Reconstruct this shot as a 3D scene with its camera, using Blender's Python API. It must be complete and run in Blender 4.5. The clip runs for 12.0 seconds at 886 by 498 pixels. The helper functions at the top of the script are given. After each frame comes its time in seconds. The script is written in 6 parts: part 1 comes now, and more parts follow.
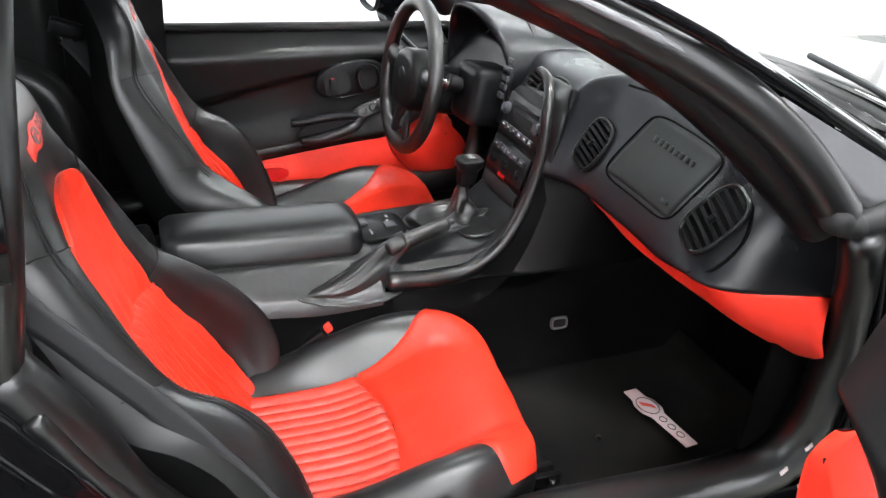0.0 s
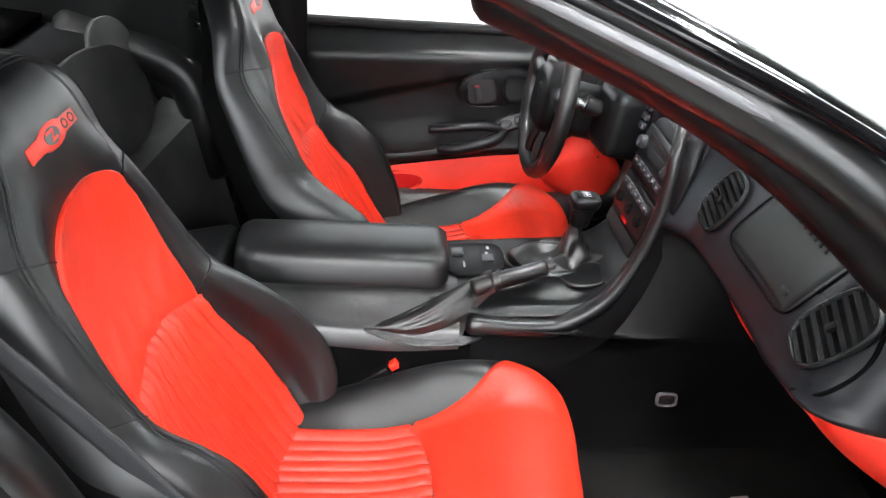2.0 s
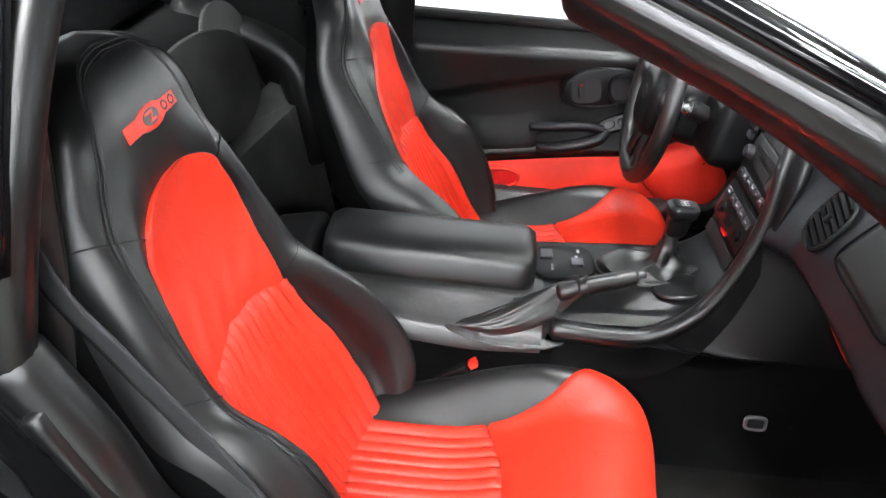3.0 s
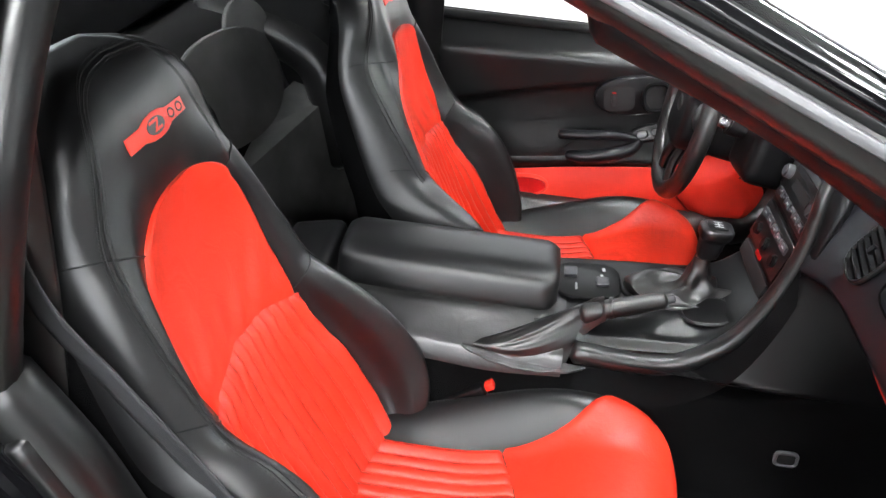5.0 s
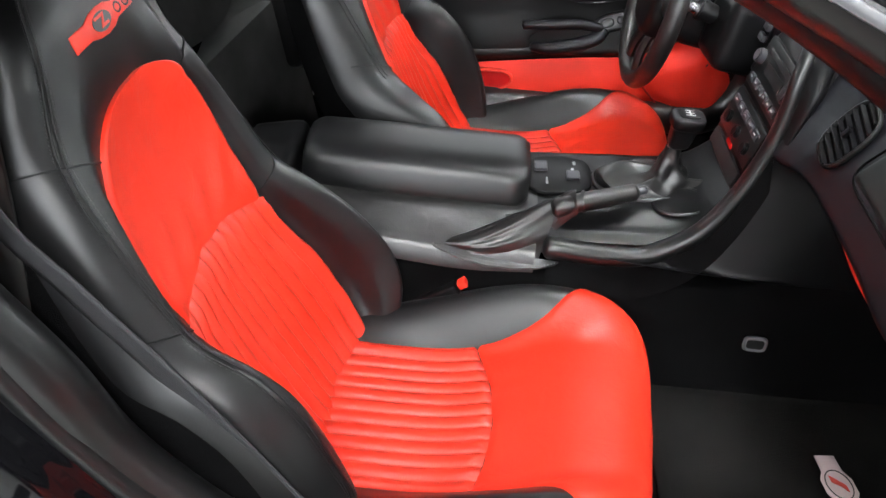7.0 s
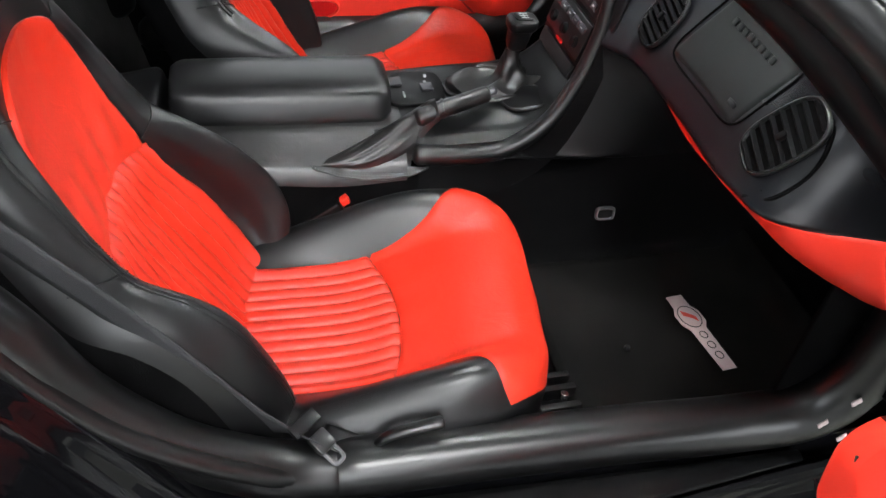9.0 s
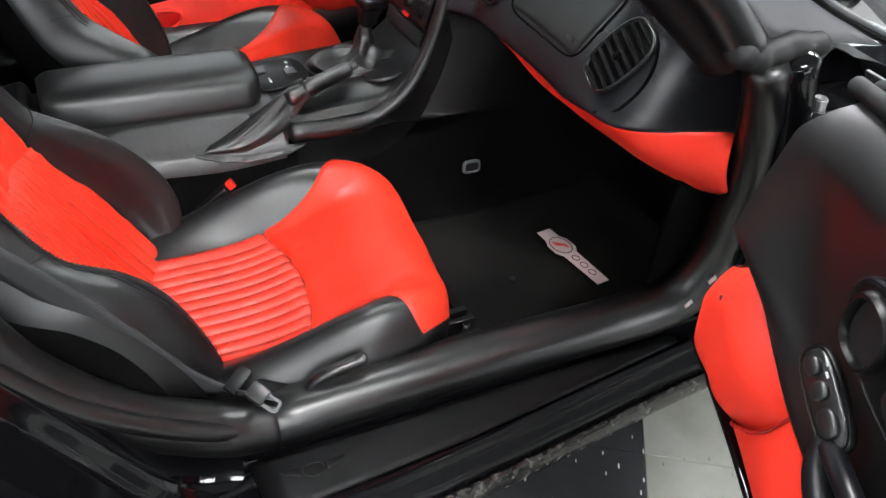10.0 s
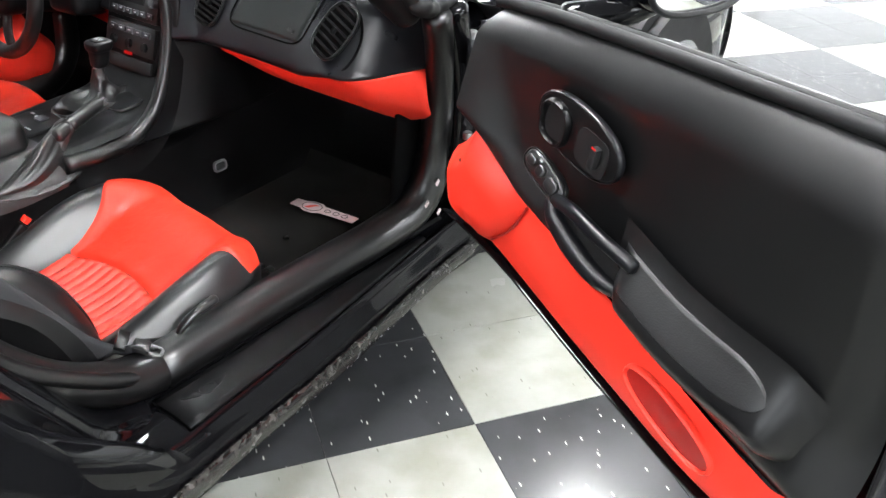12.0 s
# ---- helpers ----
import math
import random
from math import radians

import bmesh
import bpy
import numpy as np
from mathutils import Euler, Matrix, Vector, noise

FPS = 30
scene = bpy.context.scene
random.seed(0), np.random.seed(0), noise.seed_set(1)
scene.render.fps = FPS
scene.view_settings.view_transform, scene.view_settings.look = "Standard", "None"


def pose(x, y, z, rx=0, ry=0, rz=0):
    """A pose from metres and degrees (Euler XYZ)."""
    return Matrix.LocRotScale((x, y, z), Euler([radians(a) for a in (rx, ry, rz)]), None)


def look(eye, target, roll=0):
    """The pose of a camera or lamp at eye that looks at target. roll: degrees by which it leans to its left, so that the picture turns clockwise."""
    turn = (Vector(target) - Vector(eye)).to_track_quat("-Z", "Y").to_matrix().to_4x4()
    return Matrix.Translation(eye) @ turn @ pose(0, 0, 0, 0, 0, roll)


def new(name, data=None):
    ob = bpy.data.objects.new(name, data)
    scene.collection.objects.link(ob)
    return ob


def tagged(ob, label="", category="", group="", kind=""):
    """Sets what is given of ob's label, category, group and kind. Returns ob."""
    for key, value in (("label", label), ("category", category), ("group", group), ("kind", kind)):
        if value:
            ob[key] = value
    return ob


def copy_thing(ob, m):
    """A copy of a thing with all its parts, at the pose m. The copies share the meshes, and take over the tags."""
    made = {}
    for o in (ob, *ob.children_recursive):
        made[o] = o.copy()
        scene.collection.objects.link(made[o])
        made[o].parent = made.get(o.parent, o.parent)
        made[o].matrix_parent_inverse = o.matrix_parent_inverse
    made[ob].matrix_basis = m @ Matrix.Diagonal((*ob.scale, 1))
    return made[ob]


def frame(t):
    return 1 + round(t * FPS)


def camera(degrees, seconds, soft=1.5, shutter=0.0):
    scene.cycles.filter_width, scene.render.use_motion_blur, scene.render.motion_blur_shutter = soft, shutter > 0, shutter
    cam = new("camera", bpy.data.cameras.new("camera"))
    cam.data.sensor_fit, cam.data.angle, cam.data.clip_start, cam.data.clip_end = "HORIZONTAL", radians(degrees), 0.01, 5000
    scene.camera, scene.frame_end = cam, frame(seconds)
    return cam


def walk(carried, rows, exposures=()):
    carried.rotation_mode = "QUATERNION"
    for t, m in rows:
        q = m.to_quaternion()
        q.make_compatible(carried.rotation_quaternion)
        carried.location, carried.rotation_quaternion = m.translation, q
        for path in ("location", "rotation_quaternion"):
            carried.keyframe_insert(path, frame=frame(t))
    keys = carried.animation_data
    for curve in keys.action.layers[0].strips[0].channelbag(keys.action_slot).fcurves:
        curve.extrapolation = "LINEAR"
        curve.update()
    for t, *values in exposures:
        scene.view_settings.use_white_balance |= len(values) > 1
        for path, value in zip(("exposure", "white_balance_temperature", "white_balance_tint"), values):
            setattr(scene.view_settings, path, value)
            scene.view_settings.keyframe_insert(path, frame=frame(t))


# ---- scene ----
cam = camera(54.77, 12.0)
PATH = [
    (0, (-0.2370, -1.4600, 1.1740), (0.4220, 0.2070, 0.2880), 4.10),
    (0.5, (-0.1480, -1.4180, 1.1760), (0.3850, 0.2870, 0.2760), 4.20),
    (1, (-0.0720, -1.3730, 1.1800), (0.3310, 0.3590, 0.2650), 4.30),
    (1.5, (-0.0160, -1.3310, 1.1820), (0.2770, 0.4170, 0.2550), 4.50),
    (2, (0.0160, -1.3140, 1.1810), (0.1900, 0.4440, 0.2440), 4.70),
    (2.5, (0.0330, -1.3040, 1.1820), (0.0660, 0.4520, 0.2250), 4.80),
    (3, (0.0410, -1.2950, 1.1820), (-0.0220, 0.4540, 0.2130), 4.90),
    (3.2, (0.0410, -1.2910, 1.1800), (-0.0500, 0.4540, 0.2080), 4.90),
    (4.8, (0.0470, -1.2330, 1.1860), (-0.0910, 0.5000, 0.1980), 5.70),
    (5, (0.0510, -1.2270, 1.1860), (-0.0790, 0.5070, 0.1980), 5.60),
    (5.5, (0.0550, -1.2170, 1.1850), (-0.0510, 0.4990, 0.1620), 5.40),
    (6, (0.0560, -1.2050, 1.1810), (-0.0300, 0.4750, 0.1000), 5.50),
    (6.5, (0.0530, -1.2030, 1.1780), (-0.0010, 0.4470, 0.0490), 5.50),
    (7, (0.0350, -1.2070, 1.1660), (0.0260, 0.4130, -0.0070), 5.80),
    (7.2, (0.0310, -1.2120, 1.1650), (0.0430, 0.3950, -0.0260), 5.80),
    (8.8, (-0.0610, -1.2840, 1.1970), (0.2960, 0.2190, -0.0730), 6.40),
    (9, (-0.0780, -1.3100, 1.1890), (0.3400, 0.1900, -0.0660), 6.20),
    (9.5, (-0.1200, -1.3780, 1.1720), (0.4450, 0.1040, -0.0470), 5.40),
    (10, (-0.1800, -1.4330, 1.1710), (0.5670, -0.0160, -0.0270), 4.60),
    (10.5, (-0.2660, -1.4940, 1.1760), (0.6770, -0.1590, 0.0230), 3.90),
    (11, (-0.3760, -1.5680, 1.1820), (0.7330, -0.3320, 0.0670), 3.50),
    (11.5, (-0.4870, -1.6270, 1.1870), (0.7690, -0.5050, 0.1080), 2.90),
    (12, (-0.6310, -1.6610, 1.1880), (0.7600, -0.6640, 0.1530), 2.30),
]
walk(cam, [(t, look(eye, target, roll)) for t, eye, target, roll in PATH], ((0, 0.10), (3, 0.17), (5.5, 0.15), (6.5, 0.05), (9.0, -0.3), (10.5, -0.16), (11.2, 0.0), (12, 0.1)))

# ---------------------------------------------------------------- light
world = bpy.data.worlds.new("showroom_air")
scene.world = world
world.use_nodes = True
world.node_tree.nodes["Background"].inputs[0].default_value = (0.9, 0.95, 1.0, 1)
world.node_tree.nodes["Background"].inputs[1].default_value = 0.3
LAMP, NORTH_GLOW, EAST_GLOW, SOUTH_GLOW, WEST_GLOW = 84.0, 1.5, 1.1, 7.0, 5.0

# ---------------------------------------------------------------- materials
def nodes_of(name):
    m = bpy.data.materials.new(name)
    m.use_nodes = True
    t = m.node_tree
    return m, t, t.nodes["Principled BSDF"]


def surface(name, color, rough=0.5, metal=0.0, spec=0.5, coat=0.0, vary=0.12, big=6.0, grain=350.0, bump=0.15,
            depth=0.0006, cells=False, rvary=0.08, sheen=0.0, tint=None, crease=0.0):
    """Base colour with stains at a large scale and grain at a small one, as bump and colour."""
    m, t, b = nodes_of(name)
    n, l = t.nodes, t.links
    tc = n.new("ShaderNodeTexCoord")
    a = n.new("ShaderNodeTexNoise")
    a.inputs["Scale"].default_value, a.inputs["Detail"].default_value = big, 5
    l.new(tc.outputs["Object"], a.inputs["Vector"])
    g = n.new("ShaderNodeTexVoronoi" if cells else "ShaderNodeTexNoise")
    g.inputs["Scale"].default_value = grain
    l.new(tc.outputs["Object"], g.inputs["Vector"])
    gout = g.outputs["Distance"] if cells else g.outputs[0]
    mix = n.new("ShaderNodeMix")
    mix.data_type = "RGBA"
    lo = [c * (1 - vary) for c in color]
    hi = [min(1, c * (1 + vary)) for c in (tint or color)]
    mix.inputs[6].default_value, mix.inputs[7].default_value = (*lo, 1), (*hi, 1)
    ramp = n.new("ShaderNodeMapRange")
    ramp.inputs[1].default_value, ramp.inputs[2].default_value = 0.3, 0.7
    l.new(a.outputs[0], ramp.inputs[0])
    l.new(ramp.outputs[0], mix.inputs[0])
    l.new(mix.outputs[2], b.inputs["Base Color"])
    rr = n.new("ShaderNodeMapRange")
    rr.inputs[3].default_value, rr.inputs[4].default_value = rough - rvary, rough + rvary
    rr.inputs[1].default_value, rr.inputs[2].default_value = 0.3, 0.7
    l.new(a.outputs[0], rr.inputs[0])
    l.new(rr.outputs[0], b.inputs["Roughness"])
    b.inputs["Metallic"].default_value = metal
    b.inputs["Specular IOR Level"].default_value = spec
    b.inputs["Coat Weight"].default_value = coat
    b.inputs["Coat Roughness"].default_value = 0.03
    if sheen:
        b.inputs["Sheen Weight"].default_value, b.inputs["Sheen Roughness"].default_value = sheen, 0.5
    if bump:
        bp = n.new("ShaderNodeBump")
        bp.inputs["Strength"].default_value, bp.inputs["Distance"].default_value = bump, depth
        l.new(gout, bp.inputs["Height"])
        if crease:
            w = n.new("ShaderNodeTexNoise")
            w.inputs["Scale"].default_value, w.inputs["Detail"].default_value = 26, 4
            w.inputs["Distortion"].default_value = 1.2
            l.new(tc.outputs["Object"], w.inputs["Vector"])
            soft = n.new("ShaderNodeBump")
            soft.inputs["Strength"].default_value, soft.inputs["Distance"].default_value = crease, 0.006
            l.new(w.outputs[0], soft.inputs["Height"])
            l.new(soft.outputs[0], bp.inputs["Normal"])
        l.new(bp.outputs[0], b.inputs["Normal"])
    return m


def glow(name, color, strength):
    m, t, b = nodes_of(name)
    b.inputs["Base Color"].default_value = (*color, 1)
    b.inputs["Emission Color"].default_value = (*color, 1)
    b.inputs["Emission Strength"].default_value = strength
    return m


def glass(name, tint=(1, 1, 1), rough=0.0):
    m, t, b = nodes_of(name)
    b.inputs["Base Color"].default_value = (*tint, 1)
    b.inputs["Roughness"].default_value = rough
    b.inputs["Transmission Weight"].default_value = 1.0
    b.inputs["IOR"].default_value = 1.45
    return m


def tile_stone(name, base, fleck, amount, rough, dirt=(0.78, 0.78, 0.78)):
    """Vinyl composition tile: flecks, soft streaks and scuffs; each tile a little different."""
    m, t, b = nodes_of(name)
    n, l = t.nodes, t.links
    tc = n.new("ShaderNodeTexCoord")
    info = n.new("ShaderNodeObjectInfo")
    off = n.new("ShaderNodeVectorMath")
    off.operation = "ADD"
    mul = n.new("ShaderNodeVectorMath")
    mul.operation = "SCALE"
    l.new(info.outputs["Random"], mul.inputs["Scale"])
    mul.inputs[0].default_value = (7.1, 3.3, 5.7)
    l.new(tc.outputs["Object"], off.inputs[0])
    l.new(mul.outputs[0], off.inputs[1])
    stretch = n.new("ShaderNodeMapping")
    stretch.inputs["Scale"].default_value = (1.0, 0.26, 1.0)
    stretch.inputs["Rotation"].default_value = (0, 0, 0.5)
    l.new(off.outputs[0], stretch.inputs[0])
    v = n.new("ShaderNodeTexVoronoi")
    v.inputs["Scale"].default_value = 105
    l.new(stretch.outputs[0], v.inputs["Vector"])
    near = n.new("ShaderNodeMapRange")
    near.inputs[1].default_value, near.inputs[2].default_value = 0.13, 0.19
    near.inputs[3].default_value, near.inputs[4].default_value = 1.0, 0.0
    l.new(v.outputs["Distance"], near.inputs[0])
    pick = n.new("ShaderNodeMath")
    pick.operation = "LESS_THAN"
    pick.inputs[1].default_value = amount
    sep = n.new("ShaderNodeSeparateColor")
    l.new(v.outputs["Color"], sep.inputs[0])
    l.new(sep.outputs[0], pick.inputs[0])
    both = n.new("ShaderNodeMath")
    both.operation = "MULTIPLY"
    l.new(near.outputs[0], both.inputs[0])
    l.new(pick.outputs[0], both.inputs[1])
    a = n.new("ShaderNodeTexNoise")
    a.inputs["Scale"].default_value, a.inputs["Detail"].default_value = 7, 6
    l.new(off.outputs[0], a.inputs["Vector"])
    mixa = n.new("ShaderNodeMix")
    mixa.data_type = "RGBA"
    mixa.inputs[6].default_value = (*[c * d for c, d in zip(base, dirt)], 1)
    mixa.inputs[7].default_value = (*[c * 1.15 for c in base], 1)
    stain = n.new("ShaderNodeMapRange")
    stain.inputs[1].default_value, stain.inputs[2].default_value = 0.30, 0.55
    l.new(a.outputs[0], stain.inputs[0])
    l.new(stain.outputs[0], mixa.inputs[0])
    mixb = n.new("ShaderNodeMix")
    mixb.data_type = "RGBA"
    mixb.inputs[7].default_value = (*fleck, 1)
    l.new(both.outputs[0], mixb.inputs[0])
    l.new(mixa.outputs[2], mixb.inputs[6])
    l.new(mixb.outputs[2], b.inputs["Base Color"])
    rr = n.new("ShaderNodeMapRange")
    rr.inputs[3].default_value, rr.inputs[4].default_value = rough * 0.7, rough * 1.5
    l.new(a.outputs[0], rr.inputs[0])
    l.new(rr.outputs[0], b.inputs["Roughness"])
    b.inputs["Specular IOR Level"].default_value = 0.18
    return m


LEATHER = surface("black_leather", (0.0042, 0.0042, 0.0046), 0.35, spec=0.52, grain=520, bump=0.03, cells=True, depth=0.0003, vary=0.2, rvary=0.02)
LEATHER_SOFT = surface("worn_black_leather", (0.0065, 0.0062, 0.0062), 0.35, spec=0.66, grain=430, bump=0.12, cells=True, vary=0.25, big=14, rvary=0.03, crease=0.16)
RED = surface("red_leather", (0.58, 0.027, 0.011), 0.38, spec=0.38, grain=520, bump=0.2, cells=True, depth=0.0004, vary=0.06, tint=(0.62, 0.030, 0.013), crease=0.22)
REDTRIM = surface("red_vinyl_trim", (0.72, 0.033, 0.017), 0.5, spec=0.3, grain=900, bump=0.1, vary=0.05)
PLASTIC = surface("grained_black_plastic", (0.0032, 0.0032, 0.0035), 0.36, spec=0.17, grain=900, bump=0.06, vary=0.15)
SATIN = surface("satin_black_trim", (0.0042, 0.0042, 0.0044), 0.31, spec=0.6, grain=700, bump=0.05, vary=0.15, rvary=0.03)
DASH = surface("soft_dashboard_skin", (0.0035, 0.0037, 0.0048), 0.33, spec=0.30, grain=850, bump=0.03, vary=0.12)
DOORSKIN = surface("door_vinyl", (0.0045, 0.0045, 0.0048), 0.36, spec=0.40, grain=800, bump=0.05, vary=0.15)
CARPET = surface("black_carpet", (0.0042, 0.0042, 0.0044), 0.95, spec=0.0, grain=900, bump=0.9, depth=0.002, vary=0.3, big=9)
MAT = surface("floor_mat_pile", (0.0035, 0.0035, 0.0035), 0.95, spec=0.05, grain=700, bump=0.9, depth=0.002, vary=0.5, big=7, tint=(0.0075, 0.0072, 0.0068))
# black carpet made paler, so the light behind the seats is in its colour
CARPET_LIT = surface("lit_black_carpet", (0.085, 0.086, 0.084), 0.95, spec=0.05, grain=800, bump=0.9, depth=0.002, vary=0.3, big=9)
RUBBER = surface("black_rubber", (0.008, 0.008, 0.0085), 0.6, spec=0.25, grain=300, bump=0.1)
PAINT = surface("black_car_paint", (0.0025, 0.0025, 0.003), 0.05, spec=0.26, coat=0.0, vary=0.1, bump=0.0, rvary=0.02)
DIRTY = surface("spattered_black_paint", (0.006, 0.006, 0.006), 0.22, spec=0.5, vary=0.9, big=70, grain=90, bump=0.6, tint=(0.018, 0.017, 0.016))
CHROME = surface("chrome", (0.75, 0.75, 0.76), 0.12, metal=1.0, vary=0.05, bump=0.0, rvary=0.04)
STEEL = surface("brushed_steel", (0.45, 0.45, 0.46), 0.3, metal=1.0, vary=0.1, grain=600, bump=0.1)
BELT = surface("belt_webbing", (0.03, 0.03, 0.032), 0.7, spec=0.3, grain=1500, bump=0.6, vary=0.1)
# near-black that stands for the shade inside vents, slots and gaps
GAP_SHADE = surface("gap_shade_black", (0.0012, 0.0012, 0.0012), 0.9, spec=0.05, bump=0.0)
PADGREY = surface("grey_grained_pad", (0.0085, 0.0085, 0.009), 0.44, spec=0.45, grain=420, bump=0.25, cells=True, vary=0.12)
COVER = surface("airbag_cover_skin", (0.0062, 0.0072, 0.0070), 0.42, spec=0.25, grain=850, bump=0.04, vary=0.1)
MARK = surface("grey_marking", (0.45, 0.46, 0.47), 0.5, bump=0.0)
BUTTON = surface("button_black", (0.03, 0.03, 0.034), 0.35, bump=0.0, vary=0.1)
GREYPANEL = surface("grey_satin_panel", (0.10, 0.10, 0.105), 0.4, spec=0.5, grain=600, bump=0.1)
STITCH = surface("dark_grey_thread", (0.011, 0.011, 0.012), 0.7, bump=0.0)
SILVERTHREAD = surface("silver_thread", (0.55, 0.45, 0.45), 0.7, grain=1500, bump=0.5, vary=0.2)
# the red trim darkened, for shade in the door pocket and pod seam
RED_SHADE = surface("shaded_red_trim", (0.30, 0.008, 0.006), 0.4, spec=0.4, grain=900, bump=0.1, vary=0.08)
REDTHREAD = surface("red_thread", (0.6, 0.05, 0.03), 0.7, grain=1500, bump=0.5)
LENS = surface("red_reflector", (0.5, 0.01, 0.01), 0.15, coat=1.0, bump=0.0)
WHITE = surface("white_paint", (0.82, 0.82, 0.81), 0.6, grain=200, bump=0.1, vary=0.03, big=1.5)
GREYWALL = surface("grey_wall_paint", (0.22, 0.22, 0.225), 0.7, grain=200, bump=0.1, vary=0.05, big=1.5)
CEIL = surface("ceiling_paint", (0.30, 0.30, 0.30), 0.8, grain=120, bump=0.4, vary=0.04)
PANE = glass("window_glass", (0.93, 0.96, 0.95))
TUBE = glow("lamp_diffuser", (0.98, 0.99, 1.0), LAMP)
DAY_NORTH = glow("bright_daylight", (0.95, 0.98, 1.0), NORTH_GLOW)
DAY_EAST = glow("open_daylight", (0.95, 0.98, 1.0), EAST_GLOW)
DAY_WEST = glow("yard_daylight", (0.90, 0.95, 1.0), WEST_GLOW)
DAY_SOUTH = glow("street_daylight", (0.92, 0.96, 1.0), SOUTH_GLOW)
TILE_BLACK = tile_stone("black_vinyl_tile", (0.030, 0.031, 0.033), (0.60, 0.60, 0.55), 0.36, 0.16)
TILE_GREY = tile_stone("grey_vinyl_tile", (0.21, 0.215, 0.195), (0.14, 0.14, 0.12), 0.14, 0.22, (0.88, 0.87, 0.80))
GROUT = surface("floor_adhesive", (0.08, 0.08, 0.075), 0.8)
MIRROR = surface("mirror_glass", (0.9, 0.9, 0.9), 0.01, metal=1.0, vary=0.01, bump=0.0, rvary=0.005)

# ---------------------------------------------------------------- tools
ORIGIN = {}


def thing(name, place, label, category, group="", kind=""):
    ob = new(name)
    ob.empty_display_size = 0.05
    ob.location = place
    ORIGIN[ob] = Vector(place)
    return tagged(ob, label, category, group, kind)


def mesh(name, verts, faces, material, parent=None, label="", smooth=True, angle=45, flip=False):
    """One mesh object in world places, under its thing or part."""
    me = bpy.data.meshes.new(name)
    o = ORIGIN[parent] if parent else Vector((0, 0, 0))
    me.from_pydata([tuple(Vector(v) - o) for v in verts], [], faces)
    bm = bmesh.new()
    bm.from_mesh(me)
    bmesh.ops.remove_doubles(bm, verts=bm.verts, dist=1e-5)
    bmesh.ops.recalc_face_normals(bm, faces=bm.faces)
    if flip:
        bmesh.ops.reverse_faces(bm, faces=bm.faces)
    for f in bm.faces:
        f.smooth = smooth
    if smooth:
        for e in bm.edges:
            if len(e.link_faces) == 2 and e.calc_face_angle(0) > radians(angle):
                e.smooth = False
    bm.to_mesh(me)
    bm.free()
    me.materials.append(material)
    ob = new(name, me)
    if parent:
        ob.parent = parent
        ORIGIN[ob] = o
    else:
        ORIGIN[ob] = Vector((0, 0, 0))
    if label:
        ob["label"] = label
    return ob


def part(name, bm, material, parent, label="", smooth=True, angle=45):
    """Links a bmesh as one mesh object under a thing or under a part."""
    vs = [v.co.copy() for v in bm.verts]
    bm.verts.index_update()
    fs = [[v.index for v in f.verts] for f in bm.faces]
    bm.free()
    return mesh(name, vs, fs, material, parent, label, smooth, angle)


def smooth01(a, b, x):
    k = min(1, max(0, (x - a) / (b - a)))
    return k * k * (3 - 2 * k)


def tab(x, *pairs):
    """A smooth curve through (x, value) pairs."""
    if x <= pairs[0][0]:
        return pairs[0][1]
    for i in range(len(pairs) - 1):
        (x0, y0), (x1, y1) = pairs[i], pairs[i + 1]
        if x <= x1:
            m0 = (y1 - y0) / (x1 - x0) if i == 0 else (y1 - pairs[i - 1][1]) / (x1 - pairs[i - 1][0])
            m1 = (y1 - y0) / (x1 - x0) if i + 2 == len(pairs) else (pairs[i + 2][1] - y0) / (pairs[i + 2][0] - x0)
            h, k = x1 - x0, (x - x0) / (x1 - x0)
            return ((2 * k**3 - 3 * k**2 + 1) * y0 + (k**3 - 2 * k**2 + k) * h * m0
                    + (-2 * k**3 + 3 * k**2) * y1 + (k**3 - k**2) * h * m1)
    return pairs[-1][1]


def spline(points, n):
    """n points on a smooth line through the given ones."""
    ps = [Vector(p) for p in points]
    ps = [2 * ps[0] - ps[1]] + ps + [2 * ps[-1] - ps[-2]]
    out, k = [], len(ps) - 3
    for j in range(n):
        f = j / (n - 1) * k
        i = min(int(f), k - 1)
        t = f - i
        a, b, c, d = ps[i:i + 4]
        out.append(0.5 * (2 * b + (c - a) * t + (2 * a - 5 * b + 4 * c - d) * t * t + (3 * b - a - 3 * c + d) * t**3))
    return out


def sheet(name, fn, nu, nv, material, parent=None, label="", wrap=False, thick=0.0, caps=False, angle=45, smooth=True):
    """A grid over fn(u, v), u and v from 0 to 1; wrap closes it round u; caps close its ends in v."""
    vs = [fn(i / (nu if wrap else nu - 1), j / (nv - 1)) for j in range(nv) for i in range(nu)]
    fs = []
    for j in range(nv - 1):
        for i in range(nu if wrap else nu - 1):
            k = (i + 1) % nu
            fs.append((j * nu + i, j * nu + k, (j + 1) * nu + k, (j + 1) * nu + i))
    if caps:
        fs.append(tuple(range(nu)))
        fs.append(tuple(range((nv - 1) * nu, nv * nu)))
    ob = mesh(name, vs, fs, material, parent, label, smooth, angle)
    if thick:
        s = ob.modifiers.new("thickness", "SOLIDIFY")
        s.thickness, s.offset = thick, 0
    return ob


